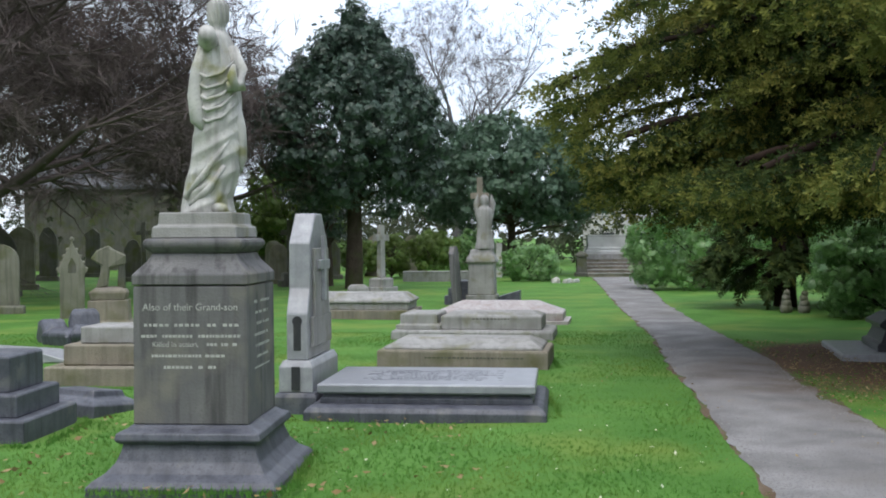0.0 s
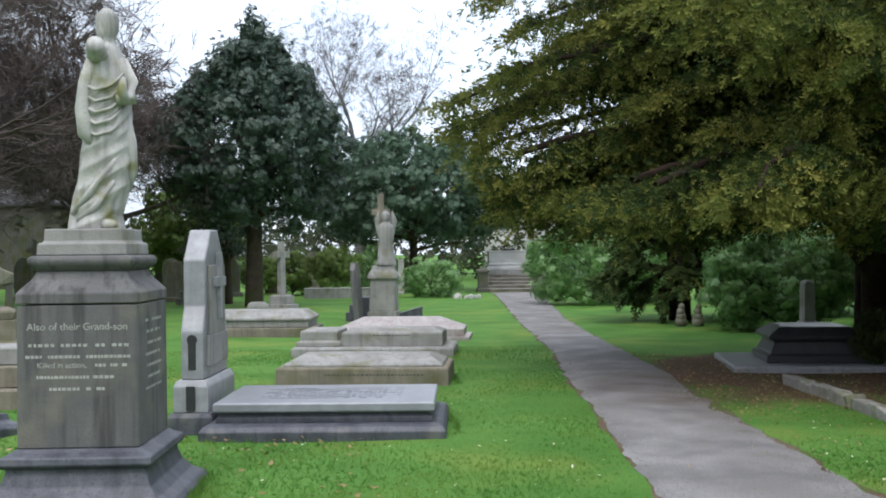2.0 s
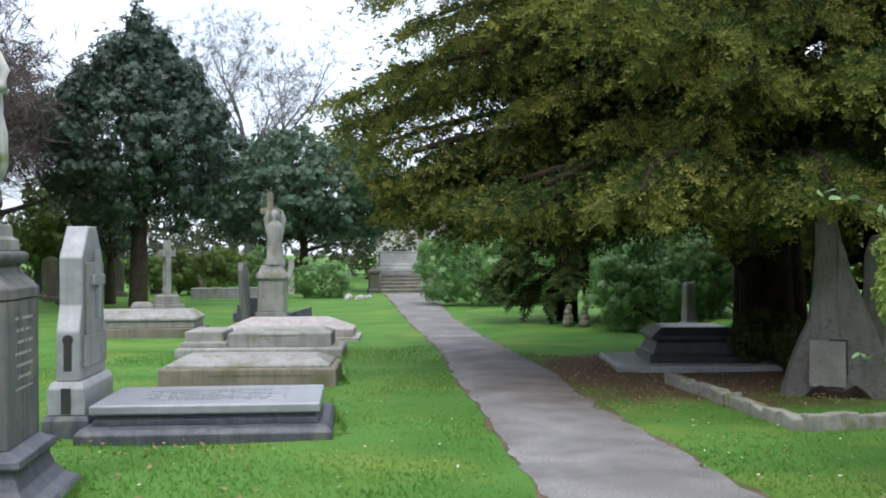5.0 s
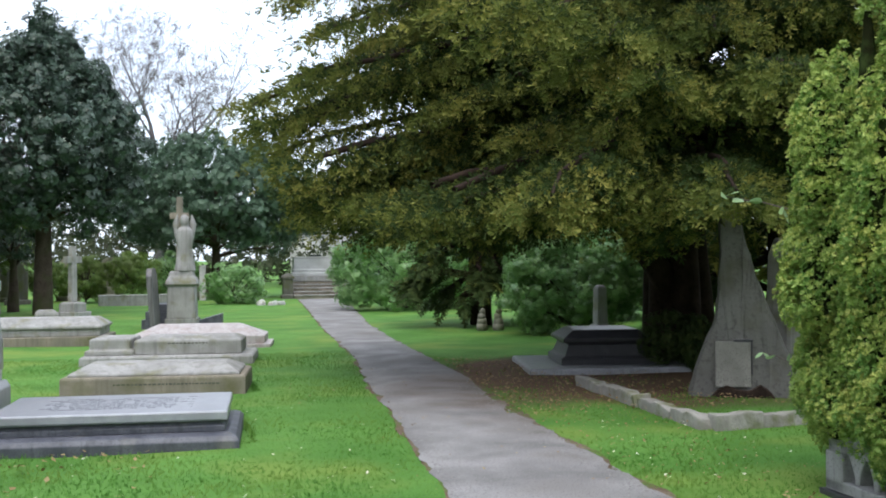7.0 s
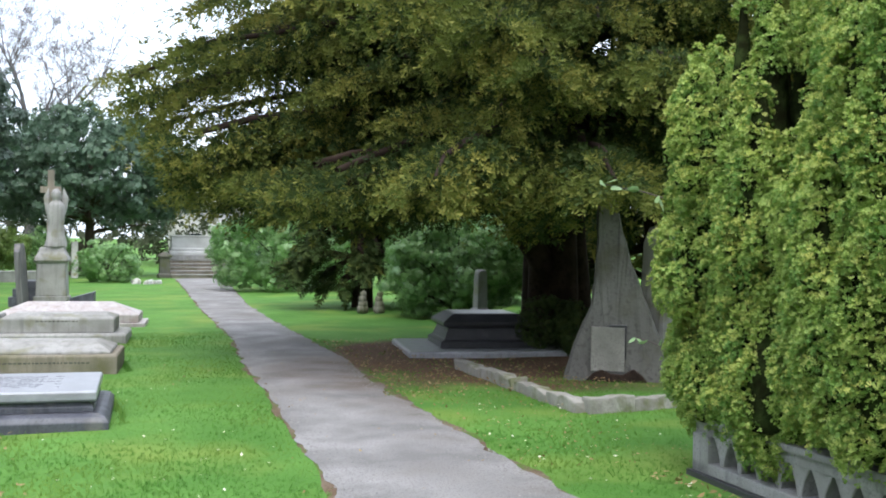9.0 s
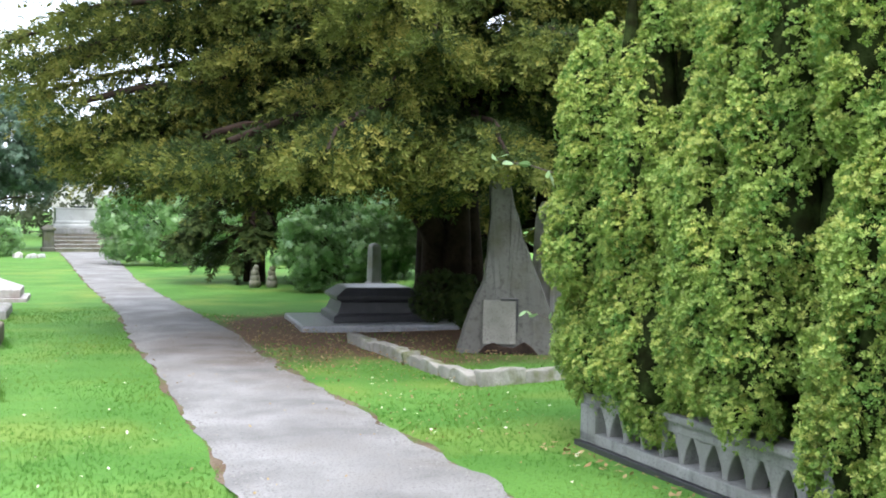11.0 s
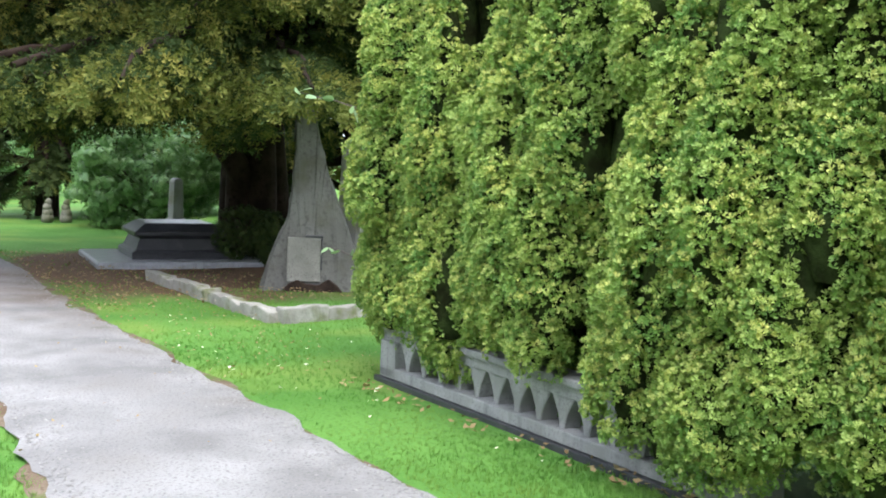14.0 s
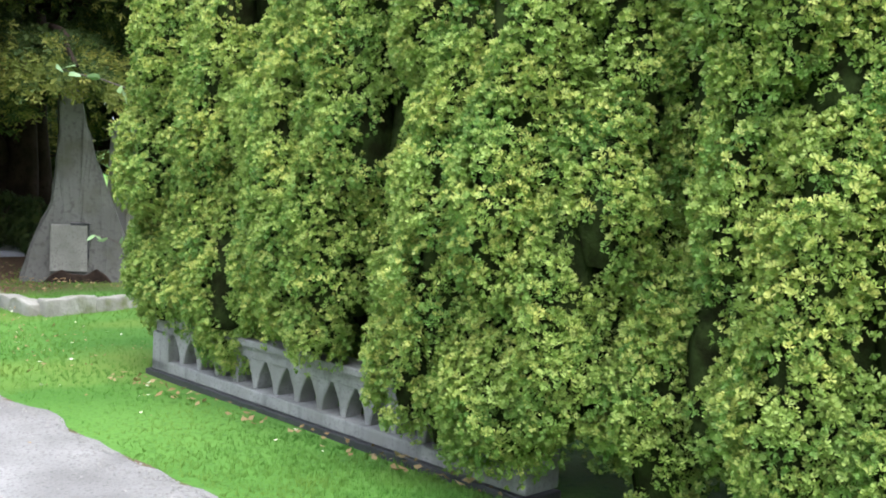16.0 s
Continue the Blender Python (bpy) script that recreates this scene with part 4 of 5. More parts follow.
part("lid", loft([(0.62, 0.55, 0.38), (0.62, 0.55, 0.43), (0.46, 0.40, 0.54), (0.42, 0.36, 0.55)], 0.008), M_BLACK, tomb)
stub = thing("broken_cross_shaft", 7.82, 17.6, 0, 10, "weathered broken stone cross shaft", "cross")
part("shaft", loft([(0.2, 0.16, -0.05), (0.2, 0.16, 0.3), (0.11, 0.09, 0.36), (0.095, 0.08, 1.0), (0.06, 0.06, 1.05)], 0.015), M_LICHEN, stub)
for x, y, rz in ((6.95, 21.9, 10), (7.27, 21.75, -15)):
    bm = bmesh.new()
    for rad, cx, cz in ((0.13, 0, 0.06), (0.11, 0.01, 0.18), (0.09, 0.0, 0.29), (0.075, 0.02, 0.39)):
        bmesh.ops.create_icosphere(bm, subdivisions=2, radius=rad, matrix=Matrix.Translation((cx, 0, cz)))
    roughen(bm, 0.02, 11)
    s = part("garden_figure", bm, M_PALEHEAD, None, smooth=True)
    s.matrix_basis = pose(x, y, 0, 0, 0, rz)
    tagged(s, "small weathered stone garden figure in grass", "statue", "small figures")

rock = thing("rough_memorial_rock", 6.55, 10.8, 0, -30, "tall rough triangular memorial boulder with an inset panel", "monument")
pts = [(-0.58, -0.06), (-0.3, -0.06), (0.0, -0.06), (0.3, -0.06), (0.58, -0.06), (0.6, 0.12), (0.54, 0.36), (0.42, 0.68), (0.34, 0.9), (0.24, 1.15), (0.14, 1.4), (0.06, 1.65), (0.02, 1.95), (0.0, 2.2), (-0.16, 2.22), (-0.22, 1.9), (-0.23, 1.4), (-0.25, 1.1), (-0.3, 0.84), (-0.4, 0.55), (-0.5, 0.3)]
bm = bmesh.new()
rings = []
for yy, sc in ((-0.22, 0.93), (-0.16, 1.0), (0.0, 1.02), (0.2, 0.98), (0.34, 0.8)):
    rings.append([bm.verts.new((px * sc, yy + (0.16 * pz / 2.1 if yy < 0 else -0.1 * pz / 2.1), pz * (0.98 + 0.02 * sc))) for px, pz in pts])
for lo, hi in zip(rings, rings[1:]):
    for i in range(len(pts)):
        bm.faces.new((lo[i], lo[(i + 1) % len(pts)], hi[(i + 1) % len(pts)], hi[i]))
bm.faces.new(rings[0][::-1])
bm.faces.new(rings[-1])
bmesh.ops.triangulate(bm, faces=bm.faces)
bmesh.ops.subdivide_edges(bm, edges=list(bm.edges), cuts=2, use_grid_fill=True)
bmesh.ops.recalc_face_normals(bm, faces=bm.faces)
roughen(bm, 0.03, 3.0)
roughen(bm, 0.012, 11.0)
part("boulder", bm, M_ROUGHROCK, rock)
bm = bmesh.new()
box(bm, -0.28, 0.1, -0.25, -0.17, 0.1, 0.6, 0.01)
roughen(bm, 0.01, 9)
p = part("inset_panel", bm, M_PANEL, rock, "paler worn inset panel")
# recess shadow along the panel's top and right, laid on as black strips
bm = bmesh.new()
box(bm, -0.08, 0.12, -0.25, -0.15, 0.6, 0.625, 0.004)
box(bm, 0.1, 0.118, -0.255, -0.16, 0.24, 0.6, 0.004)
part("panel_shadow_strips", bm, M_BLACK, rock, "black strips standing for the shadow of the panel recess")
# no hollow is cut; a dark slab stands for the shade in it
bm = slab_outline([(-0.34, -0.02), (-0.26, 0.07), (-0.16, 0.12), (-0.05, 0.07), (0.08, 0.06), (0.2, 0.13), (0.3, 0.06), (0.36, -0.02)], 0.1, 0.01)
bmesh.ops.translate(bm, verts=bm.verts, vec=(0, -0.22, 0))
part("hollow_shade_slab", bm, M_YEWBARK, rock, "dark slab standing for the shade of a broken hollow at the foot")
pale = thing("pale_pillar_stone", 7.98, 12.0, 0, 20, "pale weathered upright stone behind the boulder", "stone")
bm = loft([(0.3, 0.2, -0.05), (0.27, 0.18, 0.9), (0.25, 0.16, 1.6), (0.2, 0.12, 1.78)], 0.03)
roughen(bm, 0.03, 5)
part("slab", bm, M_LICHEN, pale)

kerb = thing("stone_kerb", 0, 0, 0, 0, "rough pale stone kerb round the grave plot", "kerb")
line = [(5.2, 12.2), (5.1, 11.2), (5.06, 10.2), (5.02, 9.4), (4.98, 8.72), (5.5, 8.78), (6.1, 8.86), (6.8, 8.95), (7.6, 9.05)]
rk = random.Random(3)
for (x0, y0), (x1, y1) in zip(line, line[1:]):
    ln, ang = math.hypot(x1 - x0, y1 - y0), math.degrees(math.atan2(y1 - y0, x1 - x0))
    bm = bmesh.new()
    box(bm, -ln / 2 + 0.012, ln / 2 - 0.012, -0.09, 0.09, -0.05, 0.115 + rk.uniform(-0.02, 0.025), 0.02)
    bmesh.ops.subdivide_edges(bm, edges=[e for e in bm.edges if e.calc_length() > 0.25], cuts=6)
    roughen(bm, 0.035, 6.0 + rk.random())
    st = part("kerbstone", bm, M_KERB, kerb)
    st.matrix_basis = pose((x0 + x1) / 2, (y0 + y1) / 2, 0, 0, 0, ang + rk.uniform(-2, 2))

# ---- pierced cast-stone edging of the hedge ----
edging = thing("pierced_stone_edging", 4.52, 6.22, 0, 0, "low cast-stone grave surround pierced with pointed arches", "balustrade")
RUN = math.degrees(math.atan2(3.15 - 6.22, 4.28 - 4.52))
edging.matrix_basis = pose(4.52, 6.22, 0, 0, 0, RUN)
LEN = math.hypot(3.15 - 6.22, 4.28 - 4.52)
bm = bmesh.new()
box(bm, -0.04, LEN + 0.24, -0.125, 0.12, -0.06, 0.022, 0.008)
part("dark_footing", bm, M_BLACK, edging, "dark slate footing strip")
bm = bmesh.new()
box(bm, 0, LEN, -0.1, 0.09, 0.024, 0.1, 0.012)
part("bottom_rail", bm, M_CAST, edging)
bm = bmesh.new()
box(bm, -0.01, LEN + 0.01, -0.07, 0.09, 0.275, 0.335, 0.006)
box(bm, -0.02, LEN + 0.02, -0.10, 0.11, 0.345, 0.39, 0.012)
box(bm, 0, LEN, -0.08, 0.1, 0.33, 0.35)
part("top_rail", bm, M_CAST, edging)
ARCH = 0.205
web = slab_outline([(-0.024, 0.095), (0.024, 0.095), (0.026, 0.13), (0.04, 0.175), (0.066, 0.225), (ARCH / 2 + 0.001, 0.285), (-ARCH / 2 - 0.001, 0.285), (-0.066, 0.225), (-0.04, 0.175), (-0.026, 0.13)], 0.12, 0.006)
first = part("baluster", web, M_CAST, edging)
count = int((LEN - 0.35) / ARCH)
first.location = (0.3, 0, 0)
for k in range(1, count):
    b = new("baluster", first.data)
    b.parent = edging
    b.location = (0.3 + k * ARCH, 0, 0)
bm = bmesh.new()
box(bm, 0, 0.2, -0.1, 0.1, 0.03, 0.28, 0.01)
part("end_pier", bm, M_CAST, edging)
bm = bmesh.new()
box(bm, LEN - 0.1, LEN + 0.22, -0.12, 0.12, 0.03, 0.34, 0.01)
part("end_pier", bm, M_CAST, edging)
bm = bmesh.new()
box(bm, -0.01, 0.15, 0.112, 1.7, 0.03, 0.34, 0.01)
part("return_wall", bm, M_CAST, edging)

# ---- foliage helpers ----
def scatter_along(template_v, template_f, places, forward, up, sizes):
    """Joined copies of a shoot: its x axis along forward, its z axis near up."""
    fx = forward / (np.linalg.norm(forward, axis=1, keepdims=True) + 1e-9)
    yy = np.cross(up, fx)
    yy /= np.linalg.norm(yy, axis=1, keepdims=True) + 1e-9
    zz = np.cross(fx, yy)
    fr = np.stack([fx, yy, zz], -1)
    v = np.einsum("nij,kj->nki", fr, template_v) * np.asarray(sizes)[:, None, None] + places[:, None]
    f = template_f[None] + (np.arange(len(places)) * len(template_v))[:, None, None]
    return v.reshape(-1, 3), f.reshape(-1, template_f.shape[1])


def unit(v):
    return v / (np.linalg.norm(v, axis=-1, keepdims=True) + 1e-9)


def lumpy_crown(center, radii, lumps, per_lump, lump_size, seed, power=1.0, low=-1.0, top_pull=0.0):
    """Places and outward normals on many small lumps that fill the shell of an uneven crown."""
    r = np.random.default_rng(seed)
    d = unit(r.normal(size=(lumps * 3, 3)))
    d = d[d[:, 2] > low][:lumps]
    reach = r.uniform(0.45, 1.0, len(d)) ** 0.6
    c = d * reach[:, None]
    if top_pull:
        shrink = 1 - top_pull * np.clip(c[:, 2], 0, 1) ** power
        c[:, :2] *= shrink[:, None]
    c = c * np.array(radii) + np.array(center)
    n = unit(r.normal(size=(len(c), per_lump, 3)) + d[:, None] * 0.8 + np.array([0, 0, 0.35]))
    size = lump_size * r.uniform(0.6, 1.3, (len(c), 1, 1))
    p = c[:, None] + n * size * r.uniform(0.55, 1.05, (len(c), per_lump, 1)) * np.array([1, 1, 0.75])
    return p.reshape(-1, 3), n.reshape(-1, 3), c


def wander(start, end, steps, wobble, sag, r, radius0, radius1):
    t = np.linspace(0, 1, steps)[:, None]
    p = np.asarray(start) * (1 - t) + np.asarray(end) * t
    p = p + np.cumsum(r.normal(0, wobble, (steps, 3)), 0) * np.sin(np.pi * np.minimum(t * 0.5 + 0.02, 0.5)) * 0.6
    p[:, 2] += (sag * 4 * t * (1 - t))[:, 0]
    p[0] = start
    return p, np.linspace(radius0, radius1, steps)


# ---- golden yew hedge ----
FLORETS = [tuft(5, 0.6, 0.3, 3), tuft(5, 0.85, 0.33, 8), tuft(5, 0.4, 0.31, 12)]


def golden_yew(cx, cy, radius, height, foot, seed, detail, under, label):
    """An upright shrub of flame-shaped plumes, each clothed in rounded bunches of short shoots."""
    r = np.random.default_rng(seed)
    t = thing("golden_yew", cx, cy, 0, 0, label, "hedge shrub", "golden yews")
    lobes = [(0.0, 0.0, 0.15, height, radius * 0.7)]
    for ring, n, frac in ((0.55, 7, 0.95), (0.86, 13, 0.8)):
        for k in range(n):
            a = 2 * math.pi * (k + r.uniform(-0.3, 0.3)) / n
            rr = ring * radius * r.uniform(0.88, 1.1)
            lobes.append((rr * math.cos(a), rr * math.sin(a), foot + r.uniform(-0.05, 0.15), height * frac * r.uniform(0.7, 1.05), radius * r.uniform(0.24, 0.36)))
    for k in range(34):
        a = math.pi + r.uniform(-1.6, 1.6)
        rr = radius * r.uniform(0.9, 1.13)
        low = foot + r.uniform(-0.08, 0.25) if k % 2 else r.uniform(0.5, 1.9)
        lobes.append((rr * math.cos(a), rr * math.sin(a), low, low + r.uniform(0.7, 1.5), radius * r.uniform(0.13, 0.24)))
    L = np.array(lobes)

    def rad_at(L_, z):
        u = np.clip((z - L_[..., 2]) / (L_[..., 3] - L_[..., 2]), 0, 1)
        return L_[..., 4] * np.minimum(1, (u + 0.06) / under) ** 0.6 * np.clip((1 - u) / 0.62, 0, 1) ** 0.75

    places, normals = [], []
    for row in L:
        n = int(2 * math.pi * row[4] * (row[3] - row[2]) * 1100)
        z = row[2] + r.uniform(0, 1, n) * (row[3] - row[2])
        a = r.uniform(0, 2 * math.pi, n)
        keep = ((np.cos(a) < 0.3) & (z < 3.3)) | (r.uniform(0, 1, n) < 0.2)
        z, a = z[keep], a[keep]
        rad = rad_at(row, z)
        places.append(np.stack([row[0] + rad * np.cos(a), row[1] + rad * np.sin(a), z], 1))
        normals.append(np.stack([np.cos(a), np.sin(a), np.full(len(a), 0.3)], 1))
    p, nrm = np.concatenate(places), unit(np.concatenate(normals))
    inside = np.zeros(len(p), bool)
    for row in L:
        dd = np.hypot(p[:, 0] - row[0], p[:, 1] - row[1])
        inside |= (p[:, 2] > row[2]) & (p[:, 2] < row[3]) & (dd < rad_at(row, p[:, 2]) * 0.9)
    p, nrm = p[~inside], nrm[~inside]
    order = r.permutation(len(p))
    p, nrm = p[order], nrm[order]
    # thin the bunches to one a cell, so that they crowd without piling up
    gap = 0.066 / detail
    _, first_in = np.unique(np.floor(p / gap).astype(np.int64), axis=0, return_index=True)
    p, nrm = p[first_in], nrm[first_in]
    deep = noise3(p * np.array([1, 1, 0.5]), 4.5, seed + 9)
    # the side towards the path is dense; what lies behind its outermost bunches stays thin
    cell = np.floor(p[:, 1] / 0.14).astype(int) * 1000 + np.floor(p[:, 2] / 0.14).astype(int)
    _, back = np.unique(cell, return_inverse=True)
    outer = np.full(back.max() + 1, 99.0)
    np.minimum.at(outer, back, p[:, 0])
    keep = (p[:, 0] < outer[back] + 0.16) & (p[:, 2] < 3.3) | (r.uniform(0, 1, len(p)) < 0.04)
    p, nrm, deep = p[keep], nrm[keep], deep[keep]
    knot = noise3(p, 9.0, seed + 4)
    sparse = np.clip((0.95 - p[:, 2]) / 0.8, 0, 1) * np.clip((under - 0.2) * 4, 0, 1)
    keep = (deep > -0.5 + 0.5 * sparse) & (knot > -0.6 + 0.5 * sparse)
    p, nrm, deep, knot = p[keep], nrm[keep], deep[keep], knot[keep]
    p = p + nrm * (0.1 * deep + 0.05 * knot)[:, None] + r.normal(0, 0.012, p.shape)
    per = 24 if detail > 0.8 else 10
    big = np.repeat(r.uniform(0.032, 0.07, len(p)) / detail ** 0.7, per)[:, None]
    axis = np.repeat(unit(nrm + np.array([0, 0, 0.7]) + r.normal(0, 0.22, p.shape)), per, 0)
    way = unit(axis * 0.7 + unit(r.normal(size=axis.shape)))
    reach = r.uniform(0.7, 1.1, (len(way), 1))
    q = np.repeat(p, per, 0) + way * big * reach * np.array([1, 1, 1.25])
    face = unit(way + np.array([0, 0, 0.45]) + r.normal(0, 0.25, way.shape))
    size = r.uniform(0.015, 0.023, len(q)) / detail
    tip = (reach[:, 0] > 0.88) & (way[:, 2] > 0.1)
    pick = r.integers(0, 3, len(q))
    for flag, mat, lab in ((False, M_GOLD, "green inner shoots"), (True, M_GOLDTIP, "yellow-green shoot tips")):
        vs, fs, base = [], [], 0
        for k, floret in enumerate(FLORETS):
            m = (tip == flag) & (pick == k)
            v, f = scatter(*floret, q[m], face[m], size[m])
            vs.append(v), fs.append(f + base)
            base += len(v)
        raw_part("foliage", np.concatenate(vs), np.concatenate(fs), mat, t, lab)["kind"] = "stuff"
    # twiggy inner body, its near-black colour standing for shade between the plumes
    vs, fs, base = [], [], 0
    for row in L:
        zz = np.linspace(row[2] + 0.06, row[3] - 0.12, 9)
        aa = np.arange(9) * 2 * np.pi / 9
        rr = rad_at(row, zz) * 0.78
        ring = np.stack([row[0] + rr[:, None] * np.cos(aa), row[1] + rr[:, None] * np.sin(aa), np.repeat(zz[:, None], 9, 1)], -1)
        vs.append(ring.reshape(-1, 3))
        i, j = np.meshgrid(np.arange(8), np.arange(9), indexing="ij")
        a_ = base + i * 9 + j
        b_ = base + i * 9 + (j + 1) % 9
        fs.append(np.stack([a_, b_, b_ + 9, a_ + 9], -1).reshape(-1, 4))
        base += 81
    raw_part("inner_core", np.concatenate(vs), np.concatenate(fs), M_CORE, t, "twiggy inside coloured dark to stand for shade")["kind"] = "stuff"


GY = "dense golden-green upright yew shrub spilling over stone edging"
for row in ((5.2, 5.76, 0.84, 4.0, 0.2, 11, 1.0, 0.2), (5.18, 4.55, 0.90, 4.2, 0.46, 12, 1.0, 0.2), (5.0, 3.1, 0.90, 4.0, 0.14, 13, 1.0, 0.3), (5.08, 1.75, 0.92, 4.1, 0.1, 14, 0.95, 0.5), (5.1, 0.3, 0.9, 3.9, 0.1, 15, 0.6, 0.4), (5.2, -1.2, 0.9, 3.8, 0.02, 16, 0.5, 0.3)):
    golden_yew(*row, GY)


# ---- dark yews ----
SPRAY = fine_spray(4, 0.2, 0.25, 5)
SHOOT = tuft(5, 0.55, 0.24, 6)
SHOOT[0][:, 2] *= 1.5


def yew_tree(name, x, y, trunk_r, boughs, h_range, reach, seed, label, spray_size, side_shoots, per_shoot, hem, bark, tip_share=0.5, lean_to=None, crown_top=7.0, west=lambda z: -99 + 0 * z, fine=False):
    r = np.random.default_rng(seed)
    t = thing(name, x, y, 0, 0, label, "tree")
    stems = []
    for k in range(6):
        a = k * 1.05 + 0.3
        o = np.array([math.cos(a), math.sin(a), 0]) * trunk_r * 0.62
        p, rad = wander(o * 1.25 + [0, 0, -0.1], o * 1.2 + [r.normal(0, 0.25), r.normal(0, 0.25), crown_top * 0.8], 12, 0.05, 0, r, trunk_r * 0.62, trunk_r * 0.16)
        stems.append((p, rad))
    stems.append(wander((0, 0, -0.1), (0.1, 0.0, crown_top), 12, 0.04, 0, r, trunk_r, trunk_r * 0.2))
    for stem in stems:
        v, f = tube_mesh([stem], 12)
        raw_part("stem", v, f, bark, t, "", True)
    limbs, P, F, U, S, tip = [], [], [], [], [], []
    for b in range(boughs):
        h = h_range[0] + (h_range[1] - h_range[0]) * r.uniform(0, 1) ** (1.1 if lean_to else 0.85)
        a = r.uniform(0, 2 * math.pi)
        if lean_to and r.uniform() < 0.7:
            a = lean_to[r.integers(0, len(lean_to))] + r.normal(0, 0.5)
        up = (h - h_range[0]) / (h_range[1] - h_range[0])
        ln = reach * (1 - (0.3 if lean_to else 0.55) * up ** 1.6) * r.uniform(0.62, 1.03)
        ln *= 1 - 0.4 * max(0.0, math.sin(a)) * (lean_to is not None)
        d = np.array([math.cos(a), math.sin(a), 0])
        rise, drop = r.uniform(0.0, 0.9), r.uniform(0.7, 1.7)
        s = np.linspace(0, 1, 12)
        pts = d * (s * ln)[:, None] + np.cumsum(r.normal(0, 0.045, (12, 3)), 0)
        pts[:, 2] += h + rise * s - drop * s ** 2.2
        bad = np.where((pts[:, 0] + x < west(pts[:, 2]) + 0.55) | (pts[:, 2] < hem(pts[:, 0] + x, pts[:, 1] + y) + 0.3))[0]
        last = max(2, bad[0] if len(bad) else 12)
        limbs.append((pts[:last], np.linspace(0.075, 0.012, 12)[:last] * (0.6 + ln / reach)))
        n = side_shoots
        ss = np.sort(r.uniform(0.22, 1.0, n))
        root = np.stack([np.interp(ss, s, pts[:, k]) for k in range(3)], 1)
        side = np.cross(d, [0, 0, 1])
        sgn = np.where(np.arange(n) % 2 == 0, 1, -1)[:, None]
        out = unit(d * r.uniform(0.5, 1.1, (n, 1)) + sgn * side * r.uniform(0.25, 1.0, (n, 1)) + np.array([0, 0, -0.28]) + r.normal(0, 0.15, (n, 3)))
        shoot_len = (1.0 - 0.62 * ss) * ln * 0.24 * r.uniform(0.5, 1.2, n) + 0.16
        u = np.linspace(0.12, 1.0, per_shoot)
        pp = root[:, None] + out[:, None] * (shoot_len[:, None] * u)[:, :, None]
        pp[:, :, 2] -= 0.30 * (shoot_len[:, None] * u ** 2)
        ff = out[:, None] + np.array([0, 0, -0.3]) * u[None, :, None] + r.normal(0, 0.3, pp.shape)
        P.append(pp.reshape(-1, 3)), F.append(ff.reshape(-1, 3))
        tip.append(((ss[:, None] * 0.6 + u[None] * 0.5 + r.normal(0, 0.12, (n, per_shoot))) > 0.86 - 0.3 * tip_share).ravel())
    P, F, tip = np.concatenate(P), np.concatenate(F), np.concatenate(tip)
    P = P + r.normal(0, 1, P.shape) * np.array([0.055, 0.055, 0.022])
    wx, wy = P[:, 0] + x, P[:, 1] + y
    floor = hem(wx, wy) + 0.22 * np.sin(wx * 2.3 + 1.0) * np.cos(wy * 1.9) + r.normal(0, 0.08, len(P))
    ok = (P[:, 2] > floor) & (wx > west(P[:, 2]) + 0.3 * noise3(P, 1.3, seed))
    P, F, tip = P[ok], F[ok], tip[ok]
    U = unit(r.normal(0, 0.28, P.shape) + np.array([0, 0, 1.0]))
    S = spray_size * r.uniform(0.7, 1.3, len(P))
    v, f = tube_mesh(limbs, 5)
    raw_part("bough_frame", v, f, bark, t, "dark spreading boughs")["kind"] = "stuff"
    # outer sprays take the sky-lit olive colour, inner ones the dark green
    for flag, mat, lab in ((False, M_YEW, "dark green inner sprays"), (True, M_YEWTIP, "olive-brown outer sprays, coloured paler for sky light")):
        m = tip == flag
        if fine:
            v, f = scatter(*SHOOT, P[m], F[m] + np.array([0, 0, 0.25]), S[m] * 0.38)
        else:
            v, f = scatter_along(*SPRAY, P[m], F[m], U[m], S[m])
        raw_part("foliage", v, f, mat, t, lab)["kind"] = "stuff"
    return len(P)


def yew_hem(wx, wy):
    return 1.78 + 0.75 * np.clip((2.9 - wx) / 1.6, 0, 1) + 0.5 * np.clip((wx - 6.2) / 1.5, 0, 1) * (wy < 13.4)


n_yew = yew_tree("yew_tree", 7.95, 14.9, 0.42, 135, (2.4, 7.6), 7.6, 21, "large spreading dark yew with olive-tipped drooping sprays", 0.125, 105, 15, yew_hem, M_YEWBARK, 0.42, (math.radians(180), math.radians(195), math.radians(215), math.radians(250), math.radians(275)), 7.8,
         lambda z: np.interp(z, [1.8, 2.0, 2.5, 3.3, 4.1, 5.0, 6.0], [2.4, 2.1, 1.55, 0.7, 0.95, 1.5, 2.0]), True)
yew_tree("dark_conifer", 7.5, 23.7, 0.2, 85, (0.7, 6.5), 2.5, 22, "dark shaded yew with foliage down to head height", 0.36, 20, 6, lambda a, b: 0.15 + 0.22 * np.hypot(a - 7.5, b - 23.7), M_YEWBARK, -0.6, None, 7.0)
yew_tree("dark_conifer", 17.5, 22.0, 0.35, 60, (1.2, 7.5), 4.5, 23, "dark conifer closing the view behind the yew", 0.55, 16, 5, lambda a, b: 0.4 + 0.0 * a, M_YEWBARK, 0.1, None, 8.0)

yew_tree("dark_conifer", 12.0, 18.3, 0.3, 60, (0.8, 7.0), 2.9, 24, "dark conifer crowding in behind the yew trunk", 0.46, 17, 5, lambda a, b: 0.3 + 0.0 * a, M_YEWBARK, 0.05, None, 7.5)

